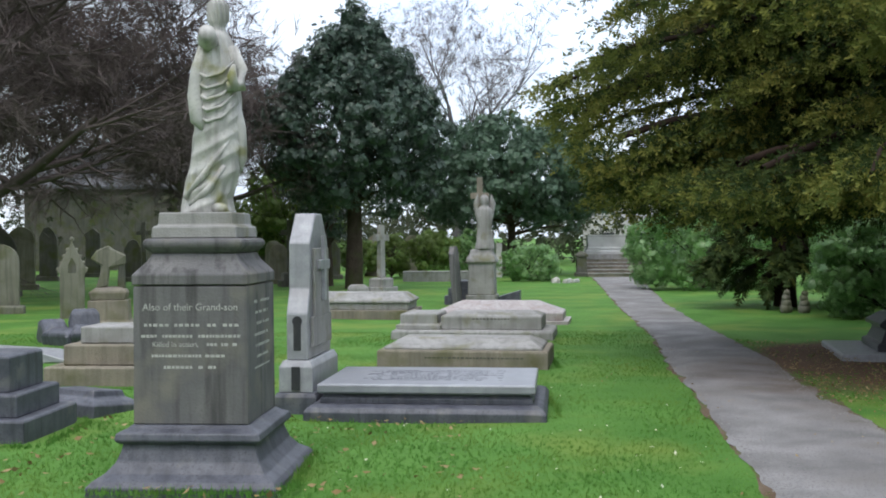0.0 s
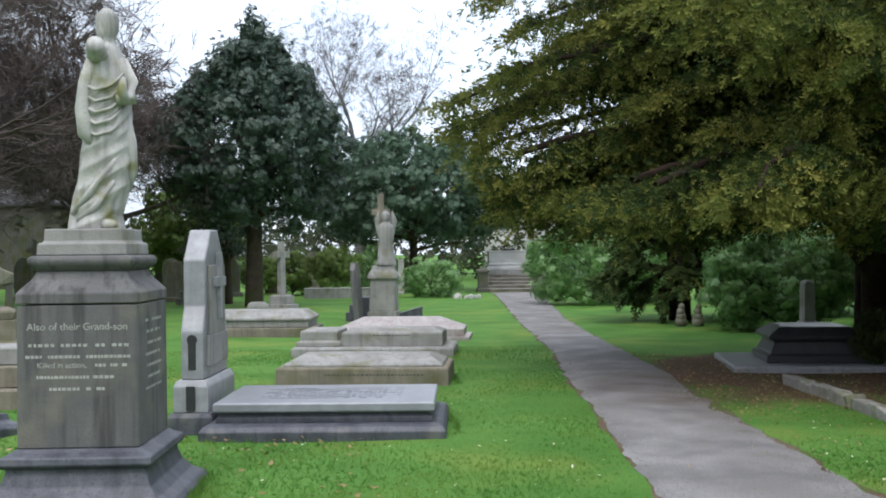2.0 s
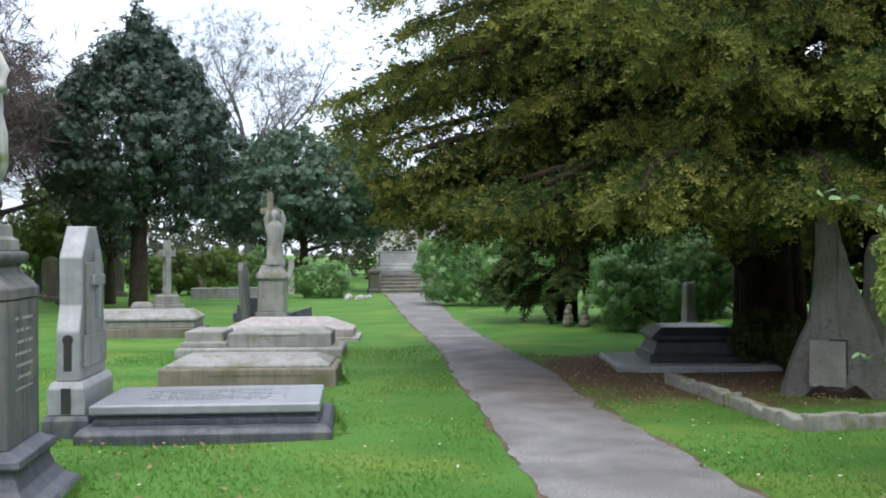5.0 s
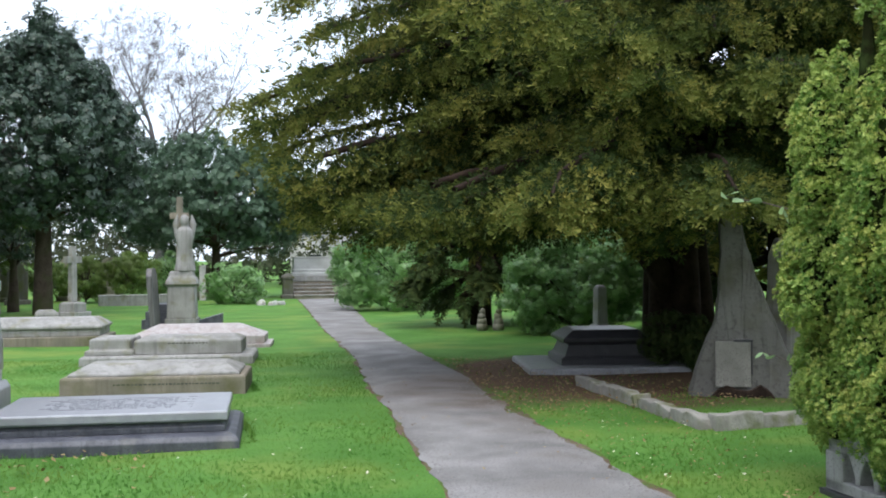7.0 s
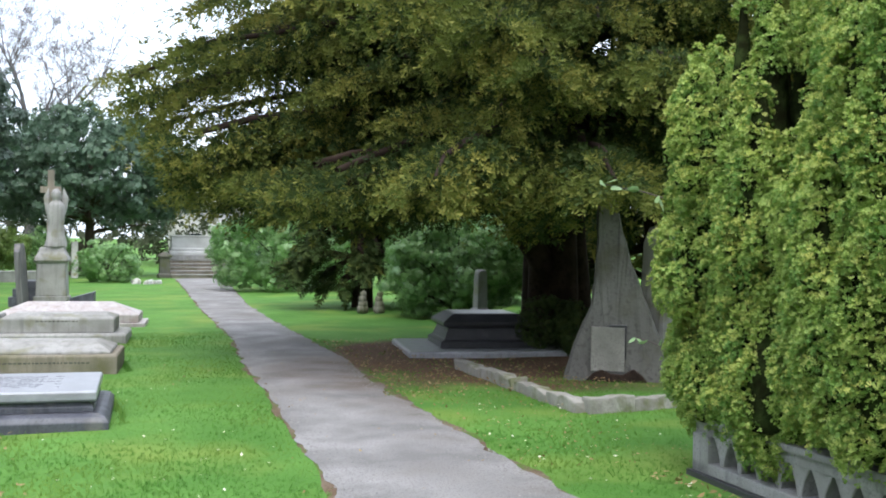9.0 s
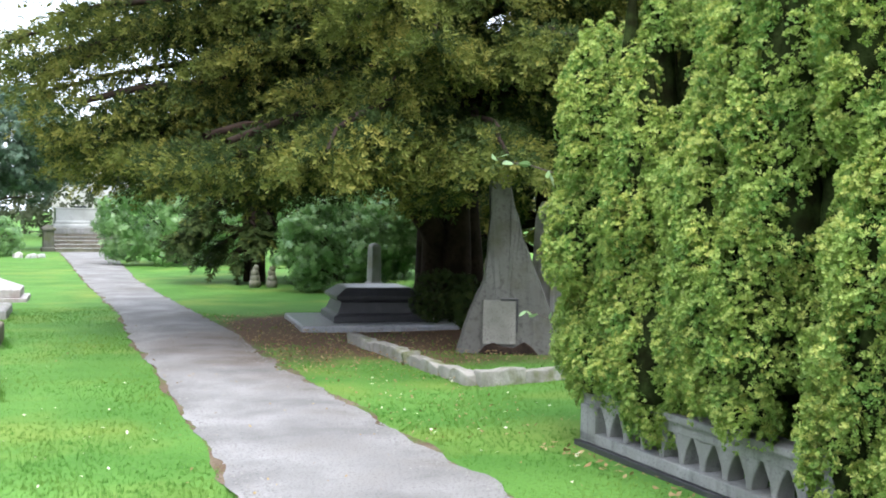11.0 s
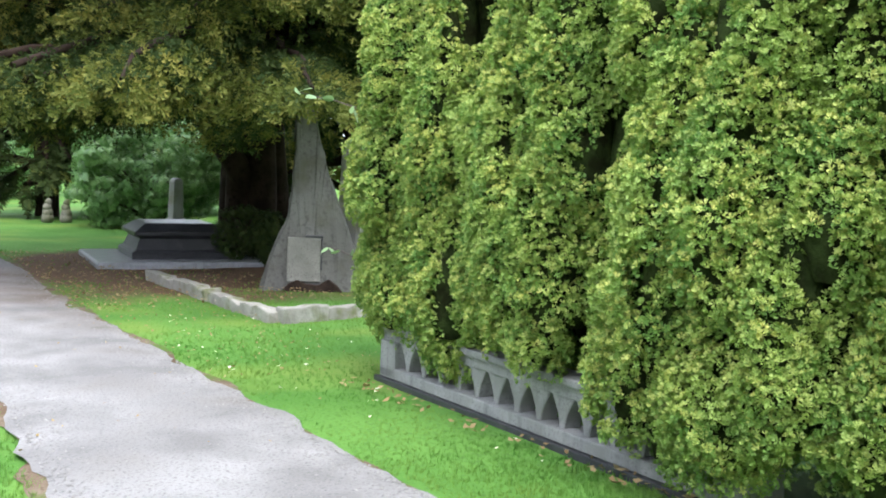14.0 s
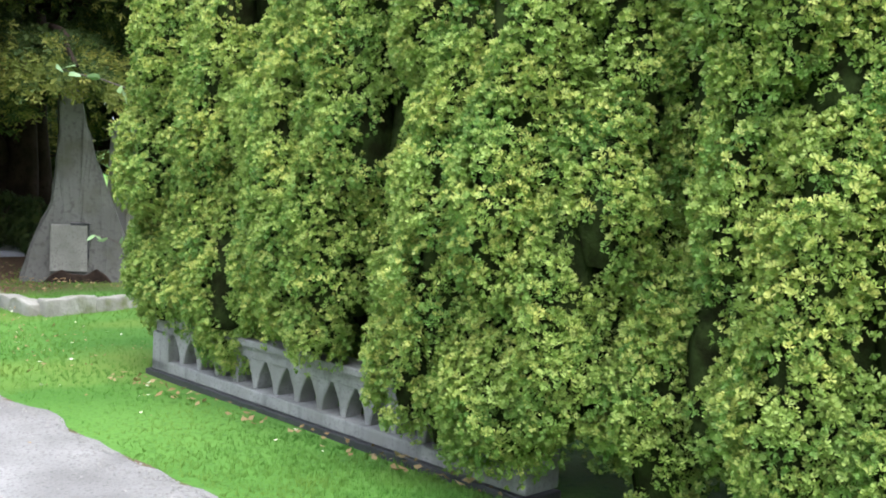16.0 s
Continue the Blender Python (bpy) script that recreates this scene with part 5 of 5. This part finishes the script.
# added tree, hidden by the hedge, keeps side light off trunk and boulder
yew_tree("dark_conifer", 12.2, 12.0, 0.3, 60, (1.6, 7.0), 3.3, 25, "dark conifer added behind the golden hedge to block side light", 0.46, 17, 5, lambda a, b: 1.2 + 0.0 * a, M_YEWBARK, 0.05, None, 7.5)

# arching low limb of the yew
limb_r = np.random.default_rng(3)
limb = wander((7.6, 14.7, 1.2), (5.3, 13.6, 2.5), 12, 0.03, 0.35, limb_r, 0.2, 0.08)
v, f = tube_mesh([limb, wander((7.7, 14.6, 1.6), (6.6, 13.0, 2.9), 10, 0.03, 0.2, limb_r, 0.14, 0.06)], 8)
low_limb = raw_part("low_limb", v, f, M_YEWBARK, None, smooth=True)
yew = bpy.data.objects["yew_tree"]
low_limb.parent = yew
low_limb.matrix_basis = Matrix.Translation((-7.95, -14.9, 0))

# ---- broadleaf evergreens and shrubs ----
LEAF6 = rosette(5, 0.42, 0.35, 0.3, 0.3, 11)
LEAF5 = rosette(5, 0.36, 0.2, 0.5, 0.35, 14)


def evergreen(name, x, y, crown_z, radii, lumps, per, lump, leaf, mat, seed, label, trunk_r=0.16, low=-0.75, pull=0.0, category="tree", spikes=0):
    t = thing(name, x, y, 0, 0, label, category)
    p, nrm, c = lumpy_crown((0, 0, crown_z), radii, lumps, per, lump, seed, 1.0, low, pull)
    r = np.random.default_rng(seed + 50)
    q = unit(r.normal(size=(len(p) // 2, 3)))
    q = q[q[:, 2] > low] * (r.uniform(0.25, 1.0, ((q[:, 2] > low).sum(), 1)) ** 0.5)
    q[:, :2] *= 1 - pull * np.clip(q[:, 2:3], 0, 1)
    p = np.concatenate([p, q * np.array(radii) + np.array([0, 0, crown_z])])
    nrm = np.concatenate([nrm, unit(r.normal(size=q.shape) + np.array([0, 0, 0.5]))])
    if spikes:
        a = r.uniform(0, 2 * np.pi, spikes)
        zz = r.uniform(-0.3, 1.0, spikes)
        rr = np.sqrt(np.clip(1 - zz ** 2, 0, 1)) * (1 - pull * np.clip(zz, 0, 1))
        root = np.stack([rr * np.cos(a) * radii[0], rr * np.sin(a) * radii[1], crown_z + zz * radii[2]], 1)
        away = unit(root - np.array([0, 0, crown_z]) + np.array([0, 0, 1.2]))
        u = np.linspace(0, 1, 7)
        extra = root[:, None] + away[:, None] * (u * r.uniform(0.25, 0.75, (spikes, 1)))[:, :, None]
        p = np.concatenate([p, extra.reshape(-1, 3) + r.normal(0, 0.03, (spikes * 7, 3))])
        nrm = np.concatenate([nrm, unit(np.repeat(away, 7, 0) + r.normal(0, 0.5, (spikes * 7, 3)))])
    ok = p[:, 2] > 0.02
    v, f = scatter(*leaf, p[ok], nrm[ok], r.uniform(0.75, 1.25, ok.sum()) * lump * 0.3)
    raw_part("crown", v, f, mat, t)["kind"] = "stuff"
    paths = []
    if trunk_r:
        paths.append(wander((0, 0, -0.1), (r.normal(0, 0.1), 0, crown_z + radii[2] * 0.5), 9, 0.03, 0, r, trunk_r, trunk_r * 0.3))
    pick = c[r.permutation(len(c))[:26]]
    for q in pick:
        h0 = max(0.05, min(q[2] - 0.4, crown_z - radii[2] * 0.5))
        paths.append(wander((0, 0, h0), q, 6, 0.03, 0.1, r, max(trunk_r, 0.05) * 0.4, 0.012))
    if trunk_r:
        v, f = tube_mesh(paths[:1], 9)
        raw_part("trunk", v, f, M_BARK, t, "", True)
    v, f = tube_mesh(paths[1 if trunk_r else 0:], 4)
    raw_part("bough_frame", v, f, M_BARK, t)["kind"] = "stuff"
    return t


evergreen("holly_tree", -3.0, 33.0, 5.2, (2.95, 2.7, 3.4), 300, 44, 0.44, LEAF6, M_HOLLY, 31, "dark glossy holly tree with broad conical crown and bare trunk", 0.3, -0.9, 0.68, spikes=110)
evergreen("holly_tree", 2.6, 44.5, 3.9, (4.3, 3.4, 2.6), 260, 38, 0.54, LEAF6, M_HOLLYPALE, 32, "rounded grey-green holm tree with low spreading crown", 0.22, -0.75, 0.1, spikes=40)
evergreen("holly_tree", -6.2, 41.5, 2.7, (2.0, 2.0, 2.2), 90, 46, 0.5, LEAF6, M_SHRUB, 33, "pale green evergreen behind the holly", 0.15, -0.8, 0.2)
evergreen("small_tree", -4.1, 35.5, 1.9, (0.8, 0.8, 0.7), 12, 24, 0.35, LEAF6, M_HOLLY, 39, "slender dark trunk beside the holly tree", 0.2, -0.5, 0.0)
for row in (("rhododendron", 7.55, 31.5, 1.15, (2.4, 1.5, 1.3), 95, 44, 0.38, LEAF5, M_RHODO, 41, "broad leafy rhododendron bush beside the path", 0.0, -0.8),
            ("rhododendron", 8.5, 20.4, 1.05, (1.6, 0.9, 1.2), 130, 46, 0.27, LEAF5, M_RHODO, 42, "glossy rhododendron with bare stems under the yew", 0.0, -0.85),
            ("rhododendron", 10.2, 24.0, 1.3, (2.0, 1.1, 1.5), 110, 40, 0.34, LEAF5, M_RHODO, 52, "tall glossy rhododendron beyond the tomb", 0.0, -0.85),
            ("rhododendron", 9.4, 34.0, 1.4, (2.2, 1.6, 1.5), 80, 40, 0.42, LEAF5, M_RHODO, 43, "leafy rhododendron bank behind the lawn", 0.0, -0.8),
            ("rhododendron", 12.6, 25.5, 1.4, (2.4, 1.6, 1.5), 80, 40, 0.42, LEAF5, M_RHODO, 44, "leafy rhododendron bank in the shade", 0.0, -0.8),
            ("round_bush", 2.85, 38.0, 0.62, (1.05, 0.9, 0.75), 60, 42, 0.24, LEAF5, M_RHODO, 45, "neat rounded glossy evergreen bush on the lawn", 0.0, -0.9),
            ("leafy_shrub", -0.6, 41.0, 1.0, (0.95, 0.8, 0.95), 50, 40, 0.28, LEAF5, M_SHRUB, 46, "yellow-green leafy shrub behind a low wall", 0.0, -0.9),
            ("leafy_shrub", -2.3, 41.5, 0.85, (0.9, 0.8, 0.8), 46, 36, 0.28, LEAF5, M_SHRUB, 47, "straggly yellow-green shrub with brown stems", 0.03, -0.9),
            ("leafy_shrub", 0.9, 42.5, 1.0, (0.9, 0.8, 0.9), 46, 36, 0.28, LEAF5, M_RHODO, 48, "dark green shrub behind the angel", 0.0, -0.9),
            ("leafy_shrub", -3.8, 43.5, 0.8, (0.8, 0.7, 0.8), 36, 34, 0.28, LEAF5, M_SHRUB, 49, "pale leafy shrub under the holly", 0.0, -0.9),
            ("leafy_shrub", 8.6, 40.5, 0.9, (0.8, 0.7, 0.9), 40, 34, 0.28, LEAF5, M_HOLLYPALE, 50, "grey-green shrub beside the steps", 0.0, -0.9)):
    evergreen(*row, category="shrub")

for x, y, rad, k in ((7.05, 13.55, 0.42, 81), (7.35, 13.1, 0.34, 82)):
    evergreen("low_shrub", x, y, rad * 0.9, (rad, rad, rad), 40, 30, 0.16, LEAF5, M_YEW, k, "dark low shrub in deep shade by the trunk", 0.0, -0.9, category="shrub")

# ---- bare trees ----
def bare_tree(name, x, y, height, spread, trunk_r, first, seed, mat, twig, label, droop=0.0, levels=4, kids=(7, 6, 6, 5), twig_len=0.8, lean=(0, 0), fan_n=0, fan_low=0.0, rising=0.45):
    r = np.random.default_rng(seed)
    t = thing(name, x, y, 0, 0, label, "tree")
    paths = [wander((0, 0, -0.1), (lean[0], lean[1], height * 0.62), 10, 0.06, 0, r, trunk_r, trunk_r * 0.35)]
    level = [(paths[0][0], paths[0][1], height * 0.62)]
    ends = []
    for lv in range(levels):
        nxt = []
        for pts, rad, ln in level:
            for k in range(kids[lv]):
                s = r.uniform(first if lv == 0 else 0.25, 1.0)
                i = min(int(s * (len(pts) - 1)), len(pts) - 2)
                root = pts[i] + (pts[i + 1] - pts[i]) * (s * (len(pts) - 1) - i)
                along = unit(pts[i + 1] - pts[i])
                side = unit(r.normal(size=3) * np.array([1, 1, 0.5]))
                d = unit(along * (0.75 if lv else 0.45) + side * 0.9 + np.array([0, 0, rising - droop * (0.5 + 0.35 * lv)]))
                nl = ln * r.uniform(0.42, 0.68) * (spread if lv == 0 else 1.0)
                r0 = rad[i] * r.uniform(0.45, 0.65)
                path = wander(root, root + d * nl, 6, 0.035 * nl ** 0.5, -droop * 0.1 * nl, r, r0, r0 * 0.35)
                paths.append(path)
                nxt.append((*path, nl))
        level = nxt
    ends = np.concatenate([q[0][2:] for q in level]) if level else np.zeros((0, 3))
    v, f = tube_mesh(paths, 3)
    raw_part("branching", v, f, mat, t)["kind"] = "stuff"
    if fan_n:
        pick = ends[r.integers(0, len(ends), fan_n)] + r.normal(0, 0.25, (fan_n, 3))
        pick = pick[pick[:, 2] > fan_low]
        fwd = unit(r.normal(size=pick.shape) + np.array([0, 0, 0.5 - 1.6 * droop]))
        v, f = scatter_along(*twig, pick, fwd, unit(r.normal(size=pick.shape)), twig_len * r.uniform(0.6, 1.3, len(pick)))
        raw_part("crown", v, f, mat, t)["kind"] = "stuff"
    return t


def twig_fan(n, width, seed):
    r = np.random.default_rng(seed)
    v, f = [], []
    for i in range(n):
        root = np.array([r.uniform(0, 0.5), 0, 0])
        d = unit(np.array([1.0, r.normal(0, 0.5), r.normal(0, 0.5)])) * r.uniform(0.45, 0.9)
        s = unit(np.cross(d, r.normal(size=3))) * width
        k = len(v)
        v += [root - s, root + s, root + d]
        f.append((k, k + 1, k + 2))
    return np.array(v), np.array(f)


FAN = twig_fan(11, 0.009, 2)
bare_tree("bare_tree", 0.6, 60, 14.5, 1.15, 0.34, 0.45, 61, M_MIDTWIG, FAN, "tall leafless grey tree against the white sky", 0.0, 5, (10, 5, 4, 3, 2), 0.8, (-0.6, 0), 1500, 6.0, 0.55)
bare_tree("bare_tree", -13.0, 26.5, 11.0, 1.25, 0.5, 0.3, 62, M_TWIG, FAN, "dense brown leafless tree with sweeping twiggy branches", 0.42, 4, (20, 7, 6, 5), 0.95, (0.5, 0), 5000, 2.5)
bare_tree("bare_tree", -8.0, 33.0, 10.5, 1.1, 0.32, 0.3, 63, M_TWIG, FAN, "purple-brown leafless tree behind old headstones", 0.3, 4, (14, 6, 6, 5), 1.0, (-0.2, 0), 3500, 2.6)
bare_tree("bare_tree", -16.5, 38.0, 13.0, 1.1, 0.4, 0.3, 64, M_TWIG, FAN, "dark leafless tree in the old burial ground", 0.25, 4, (14, 6, 6, 5), 1.2, (0, 0), 4500, 2.8)

# ---- far off ----
rf = np.random.default_rng(77)
n_far = 20000
# bearings 85 to 320 are unseen trees, added to block low sky light
bear = np.radians(np.where(rf.uniform(0, 1, n_far) < 0.78, rf.uniform(-40, 85, n_far), rf.uniform(85, 320, n_far)))
back = (bear > radians(85))
dist = np.where(back, rf.uniform(26, 44, n_far), rf.uniform(56, 82, n_far))
top = 4.3 + 1.3 * np.sin(bear * 17 + 1.0) + 1.1 * np.sin(bear * 41) + 2.6 * np.clip((bear - 0.28) / 0.2, 0, 1) + 2.2 * np.clip((-0.12 - bear) / 0.15, 0, 1)
top = top + 3.0 * np.clip((-0.3 - bear) / 0.1, 0, 1)
top = np.where(back, 9 + 2.5 * np.sin(bear * 11), top)
hz = rf.uniform(0, 1, n_far) ** 0.8 * np.maximum(top, 1.8) * rf.uniform(0.75, 1.1, n_far)
pts = np.stack([dist * np.sin(bear), dist * np.cos(bear), hz], 1)
v, f = scatter(*LEAF6, pts, unit(rf.normal(size=(n_far, 3)) + np.array([0, -0.5, 0.4])), np.where(back, 1.5, rf.uniform(0.22, 0.5, n_far)))
woods = raw_part("distant_trees", v, f, M_FARGREEN)
tagged(woods, "distant muted belt of trees and shrubs beyond the graves, with unseen light-blocking trees added behind", "trees", kind="stuff")

house = thing("distant_house", 11.6, 66, 0, -8, "white rendered house glimpsed beyond the trees", "house")
part("wall", loft([(3.2, 3.0, -0.1), (3.2, 3.0, 4.6)], 0.0), M_RENDER, house)
part("roof", loft([(3.5, 3.3, 4.6), (3.5, 3.3, 4.7), (3.0, 0.1, 6.2)], 0.0), M_SLATE, house)
for wx_ in (-1.8, 0.2, 2.0):
    for wz in (1.2, 3.6):
        bm = bmesh.new()
        box(bm, wx_ - 0.45, wx_ + 0.45, -3.04, -2.9, wz - 0.6, wz + 0.6, 0.02)
        part("window", bm, M_GLASS, house)
chapel = thing("stone_building", -17.5, 58, 0, 12, "pale weathered stone building behind bare trees", "building")
part("wall", loft([(5.0, 3.0, -0.1), (5.0, 3.0, 4.2)], 0.0), M_OLDSTONE, chapel)
part("roof", loft([(5.3, 3.3, 4.2), (5.3, 3.3, 4.35), (4.9, 0.1, 6.6)], 0.0), M_SLATE, chapel)

# ---- grass, litter and small growth ----
KEEP_OFF = [(-2.3, -1.05, 6.7, 7.95), (-1.6, 0.95, 9.3, 10.75), (-0.85, 1.3, 12.8, 13.95), (5.15, 8.1, 13.0, 15.3), (-4.3, -3.2, 8.2, 9.3), (-4.4, -3.1, 11.3, 12.6), (4.2, 4.55, 2.9, 6.2)]
rg = np.random.default_rng(5)
n = 130000
gyy = 3.0 + 15.0 * rg.uniform(0, 1, n) ** 1.35
gu = rg.uniform(0, 1, n)
gxx = -0.55 * gyy - 0.6 + gu * (np.minimum(1.4 * gyy + 2.0, 13.5) + 0.6)
ok = (gxx < path_edge(LEFT_EDGE, gyy) - 0.02 + 0.05 * np.sin(gyy * 9)) | (gxx > path_edge(RIGHT_EDGE, gyy) + 0.02 + 0.05 * np.sin(gyy * 8))
for x0, x1, y0, y1 in KEEP_OFF:
    ok &= ~((gxx > x0) & (gxx < x1) & (gyy > y0) & (gyy < y1))
bare = np.hypot(gxx - 6.6, gyy - 13.6) < 2.6
ok &= ~(bare & (rg.uniform(0, 1, n) < 0.85))
ok &= ~((gxx > 4.6) & (gyy < 6.3))
gxx, gyy = gxx[ok], gyy[ok]
bv, bf = [], []
for i in range(4):
    a, lean_ = rg.uniform(0, 6.28), rg.uniform(0.15, 0.75)
    o = np.array([math.cos(i * 1.05), math.sin(i * 1.05), 0]) * 0.35
    d = np.array([math.cos(a) * lean_, math.sin(a) * lean_, 1.0]) * rg.uniform(0.7, 1.2)
    s = np.array([-math.sin(a), math.cos(a), 0]) * 0.09
    k = len(bv)
    bv += [o - s, o + s, o + d]
    bf.append((k, k + 1, k + 2))
gp = np.stack([gxx, gyy, np.full(len(gxx), -0.018)], 1)
v, f = scatter(np.array(bv), np.array(bf), gp, np.tile([[0, 0, 1.0]], (len(gp), 1)), rg.uniform(0.016, 0.034, len(gp)))
edge = []
for x0, x1, y0, y1 in KEEP_OFF[:3] + KEEP_OFF[4:6]:
    for k in range(260):
        s = rg.uniform(0, 1)
        edge.append((x0 + (x1 - x0) * s, y0 - 0.03 + rg.normal(0, 0.025), 0) if k % 2 else (x1 + 0.02 + rg.normal(0, 0.025), y0 + (y1 - y0) * s, 0))
edge = np.array(edge)
ev, ef = scatter(np.array(bv), np.array(bf), edge - [0, 0, 0.02], np.tile([[0, 0, 1.0]], (len(edge), 1)), rg.uniform(0.03, 0.06, len(edge)))
f = np.concatenate([f, ef + len(v)])
v = np.concatenate([v, ev])
tagged(raw_part("grass", v, f, M_BLADE), "short soft green lawn grass blades", "grass", kind="stuff")


def strew(name, count, xr, yr, size, mat, label, seed, off_path=True, z=0.03):
    r = np.random.default_rng(seed)
    x, y = r.uniform(*xr, count), r.uniform(*yr, count)
    if off_path:
        ok = (x < path_edge(LEFT_EDGE, y) - 0.05) | (x > path_edge(RIGHT_EDGE, y) + 0.05)
        for x0, x1, y0, y1 in KEEP_OFF:
            ok &= ~((x > x0) & (x < x1) & (y > y0) & (y < y1))
        x, y = x[ok], y[ok]
    leaf_v = np.array([(-0.5, 0, 0.1), (0, -0.3, 0), (0.55, 0.02, 0.12), (0, 0.3, 0.03)])
    v, f = scatter(leaf_v, np.array([[0, 1, 2, 3]]), np.stack([x, y, np.full(len(x), z)], 1), unit(r.normal(0, 0.35, (len(x), 3)) + np.array([0, 0, 1.0])), size * r.uniform(0.5, 1.3, len(x)))
    tagged(raw_part(name, v, f, mat), label, "litter", kind="stuff")


strew("fallen_leaves", 420, (-5, 0.2), (5.5, 9.4), 0.055, M_DEADLEAF, "dry brown leaves strewn over the grass", 1)
strew("fallen_leaves", 1500, (3.7, 6.5), (9.8, 15.8), 0.04, M_DEADLEAF, "brown needles and leaves under the yew", 2)
strew("fallen_petals", 110, (-1.5, 2.3), (4.5, 12), 0.028, M_PETAL, "small pale petals dotted over the lawn", 3)
strew("fallen_petals", 60, (3.3, 5.0), (4.0, 9.5), 0.03, M_PETAL, "pale fallen petals beside the path", 4)
strew("fallen_leaves", 90, (4.0, 4.22), (3.0, 6.2), 0.05, M_DEADLEAF, "brown litter along the stone edging", 6, False)

r7 = np.random.default_rng(70)
cy = 3.5 + 14 * r7.uniform(0, 1, 3600) ** 1.4
cu = r7.beta(0.55, 0.55, 3600)
cx = path_edge(LEFT_EDGE, cy) + (path_edge(RIGHT_EDGE, cy) - path_edge(LEFT_EDGE, cy)) * (0.02 + 0.96 * cu)
chip_v = np.array([(-0.5, -0.3, 0), (0.4, -0.45, 0), (0.5, 0.4, 0), (-0.35, 0.5, 0), (0.05, 0.02, 0.55)])
chip_f = np.array([[0, 1, 4], [1, 2, 4], [2, 3, 4], [3, 0, 4]])
v, f = scatter(chip_v, chip_f, np.stack([cx, cy, np.full(3600, 0.012)], 1), np.tile([[0, 0, 1.0]], (3600, 1)), r7.uniform(0.006, 0.02, 3600))
tagged(raw_part("gravel", v, f, M_CHIP), "loose pale grit scattered on the path", "gravel", kind="stuff")
strew("fallen_leaves", 500, (3.3, 4.9), (6.5, 13.5), 0.03, M_DEADLEAF, "brown litter along the path edge", 8)
strew("fallen_leaves", 160, (1.6, 4.2), (5.0, 15.0), 0.025, M_DEADLEAF, "bits of dry leaf on the path", 9, False, 0.022)

bramble = thing("bramble_sprig", 4.75, 6.75, 0, 0, "leafy bramble shoot reaching out of the hedge", "plant")
rbm = np.random.default_rng(9)
stem = wander((0.2, -0.2, 1.7), (-0.52, 0.36, 1.98), 8, 0.01, 0.05, rbm, 0.008, 0.004)
stem2 = wander((0.1, -0.1, 0.6), (-0.3, 0.25, 0.86), 7, 0.01, 0.03, rbm, 0.008, 0.004)
for one_stem in (stem, stem2):
    v, f = tube_mesh([one_stem], 5)
    raw_part("stem", v, f, M_TWIG, bramble)
one = np.array([(0, 0, 0), (0.35, -0.32, 0.04), (0.75, -0.26, 0.02), (1.1, 0, -0.06), (0.75, 0.26, 0.02), (0.35, 0.32, 0.04)])
for k, (q, s) in enumerate([(stem[0][i], 0.11) for i in (3, 4, 5, 6, 7, 7, 5, 4)] + [(stem2[0][i], 0.07) for i in (4, 5, 6, 6)]):
    d = unit(rbm.normal(size=(1, 3)) + np.array([[-0.5, -0.3, -0.2]]))
    v, f = scatter_along(one, np.array([[0, 1, 2, 3, 4, 5]]), np.asarray(q)[None], d, unit(rbm.normal(0, 0.5, (1, 3)) + np.array([[-0.4, -0.6, 0.7]])), np.array([s * rbm.uniform(0.8, 1.2)]))
    raw_part("leaf", v, f, M_BRAMBLE, bramble)
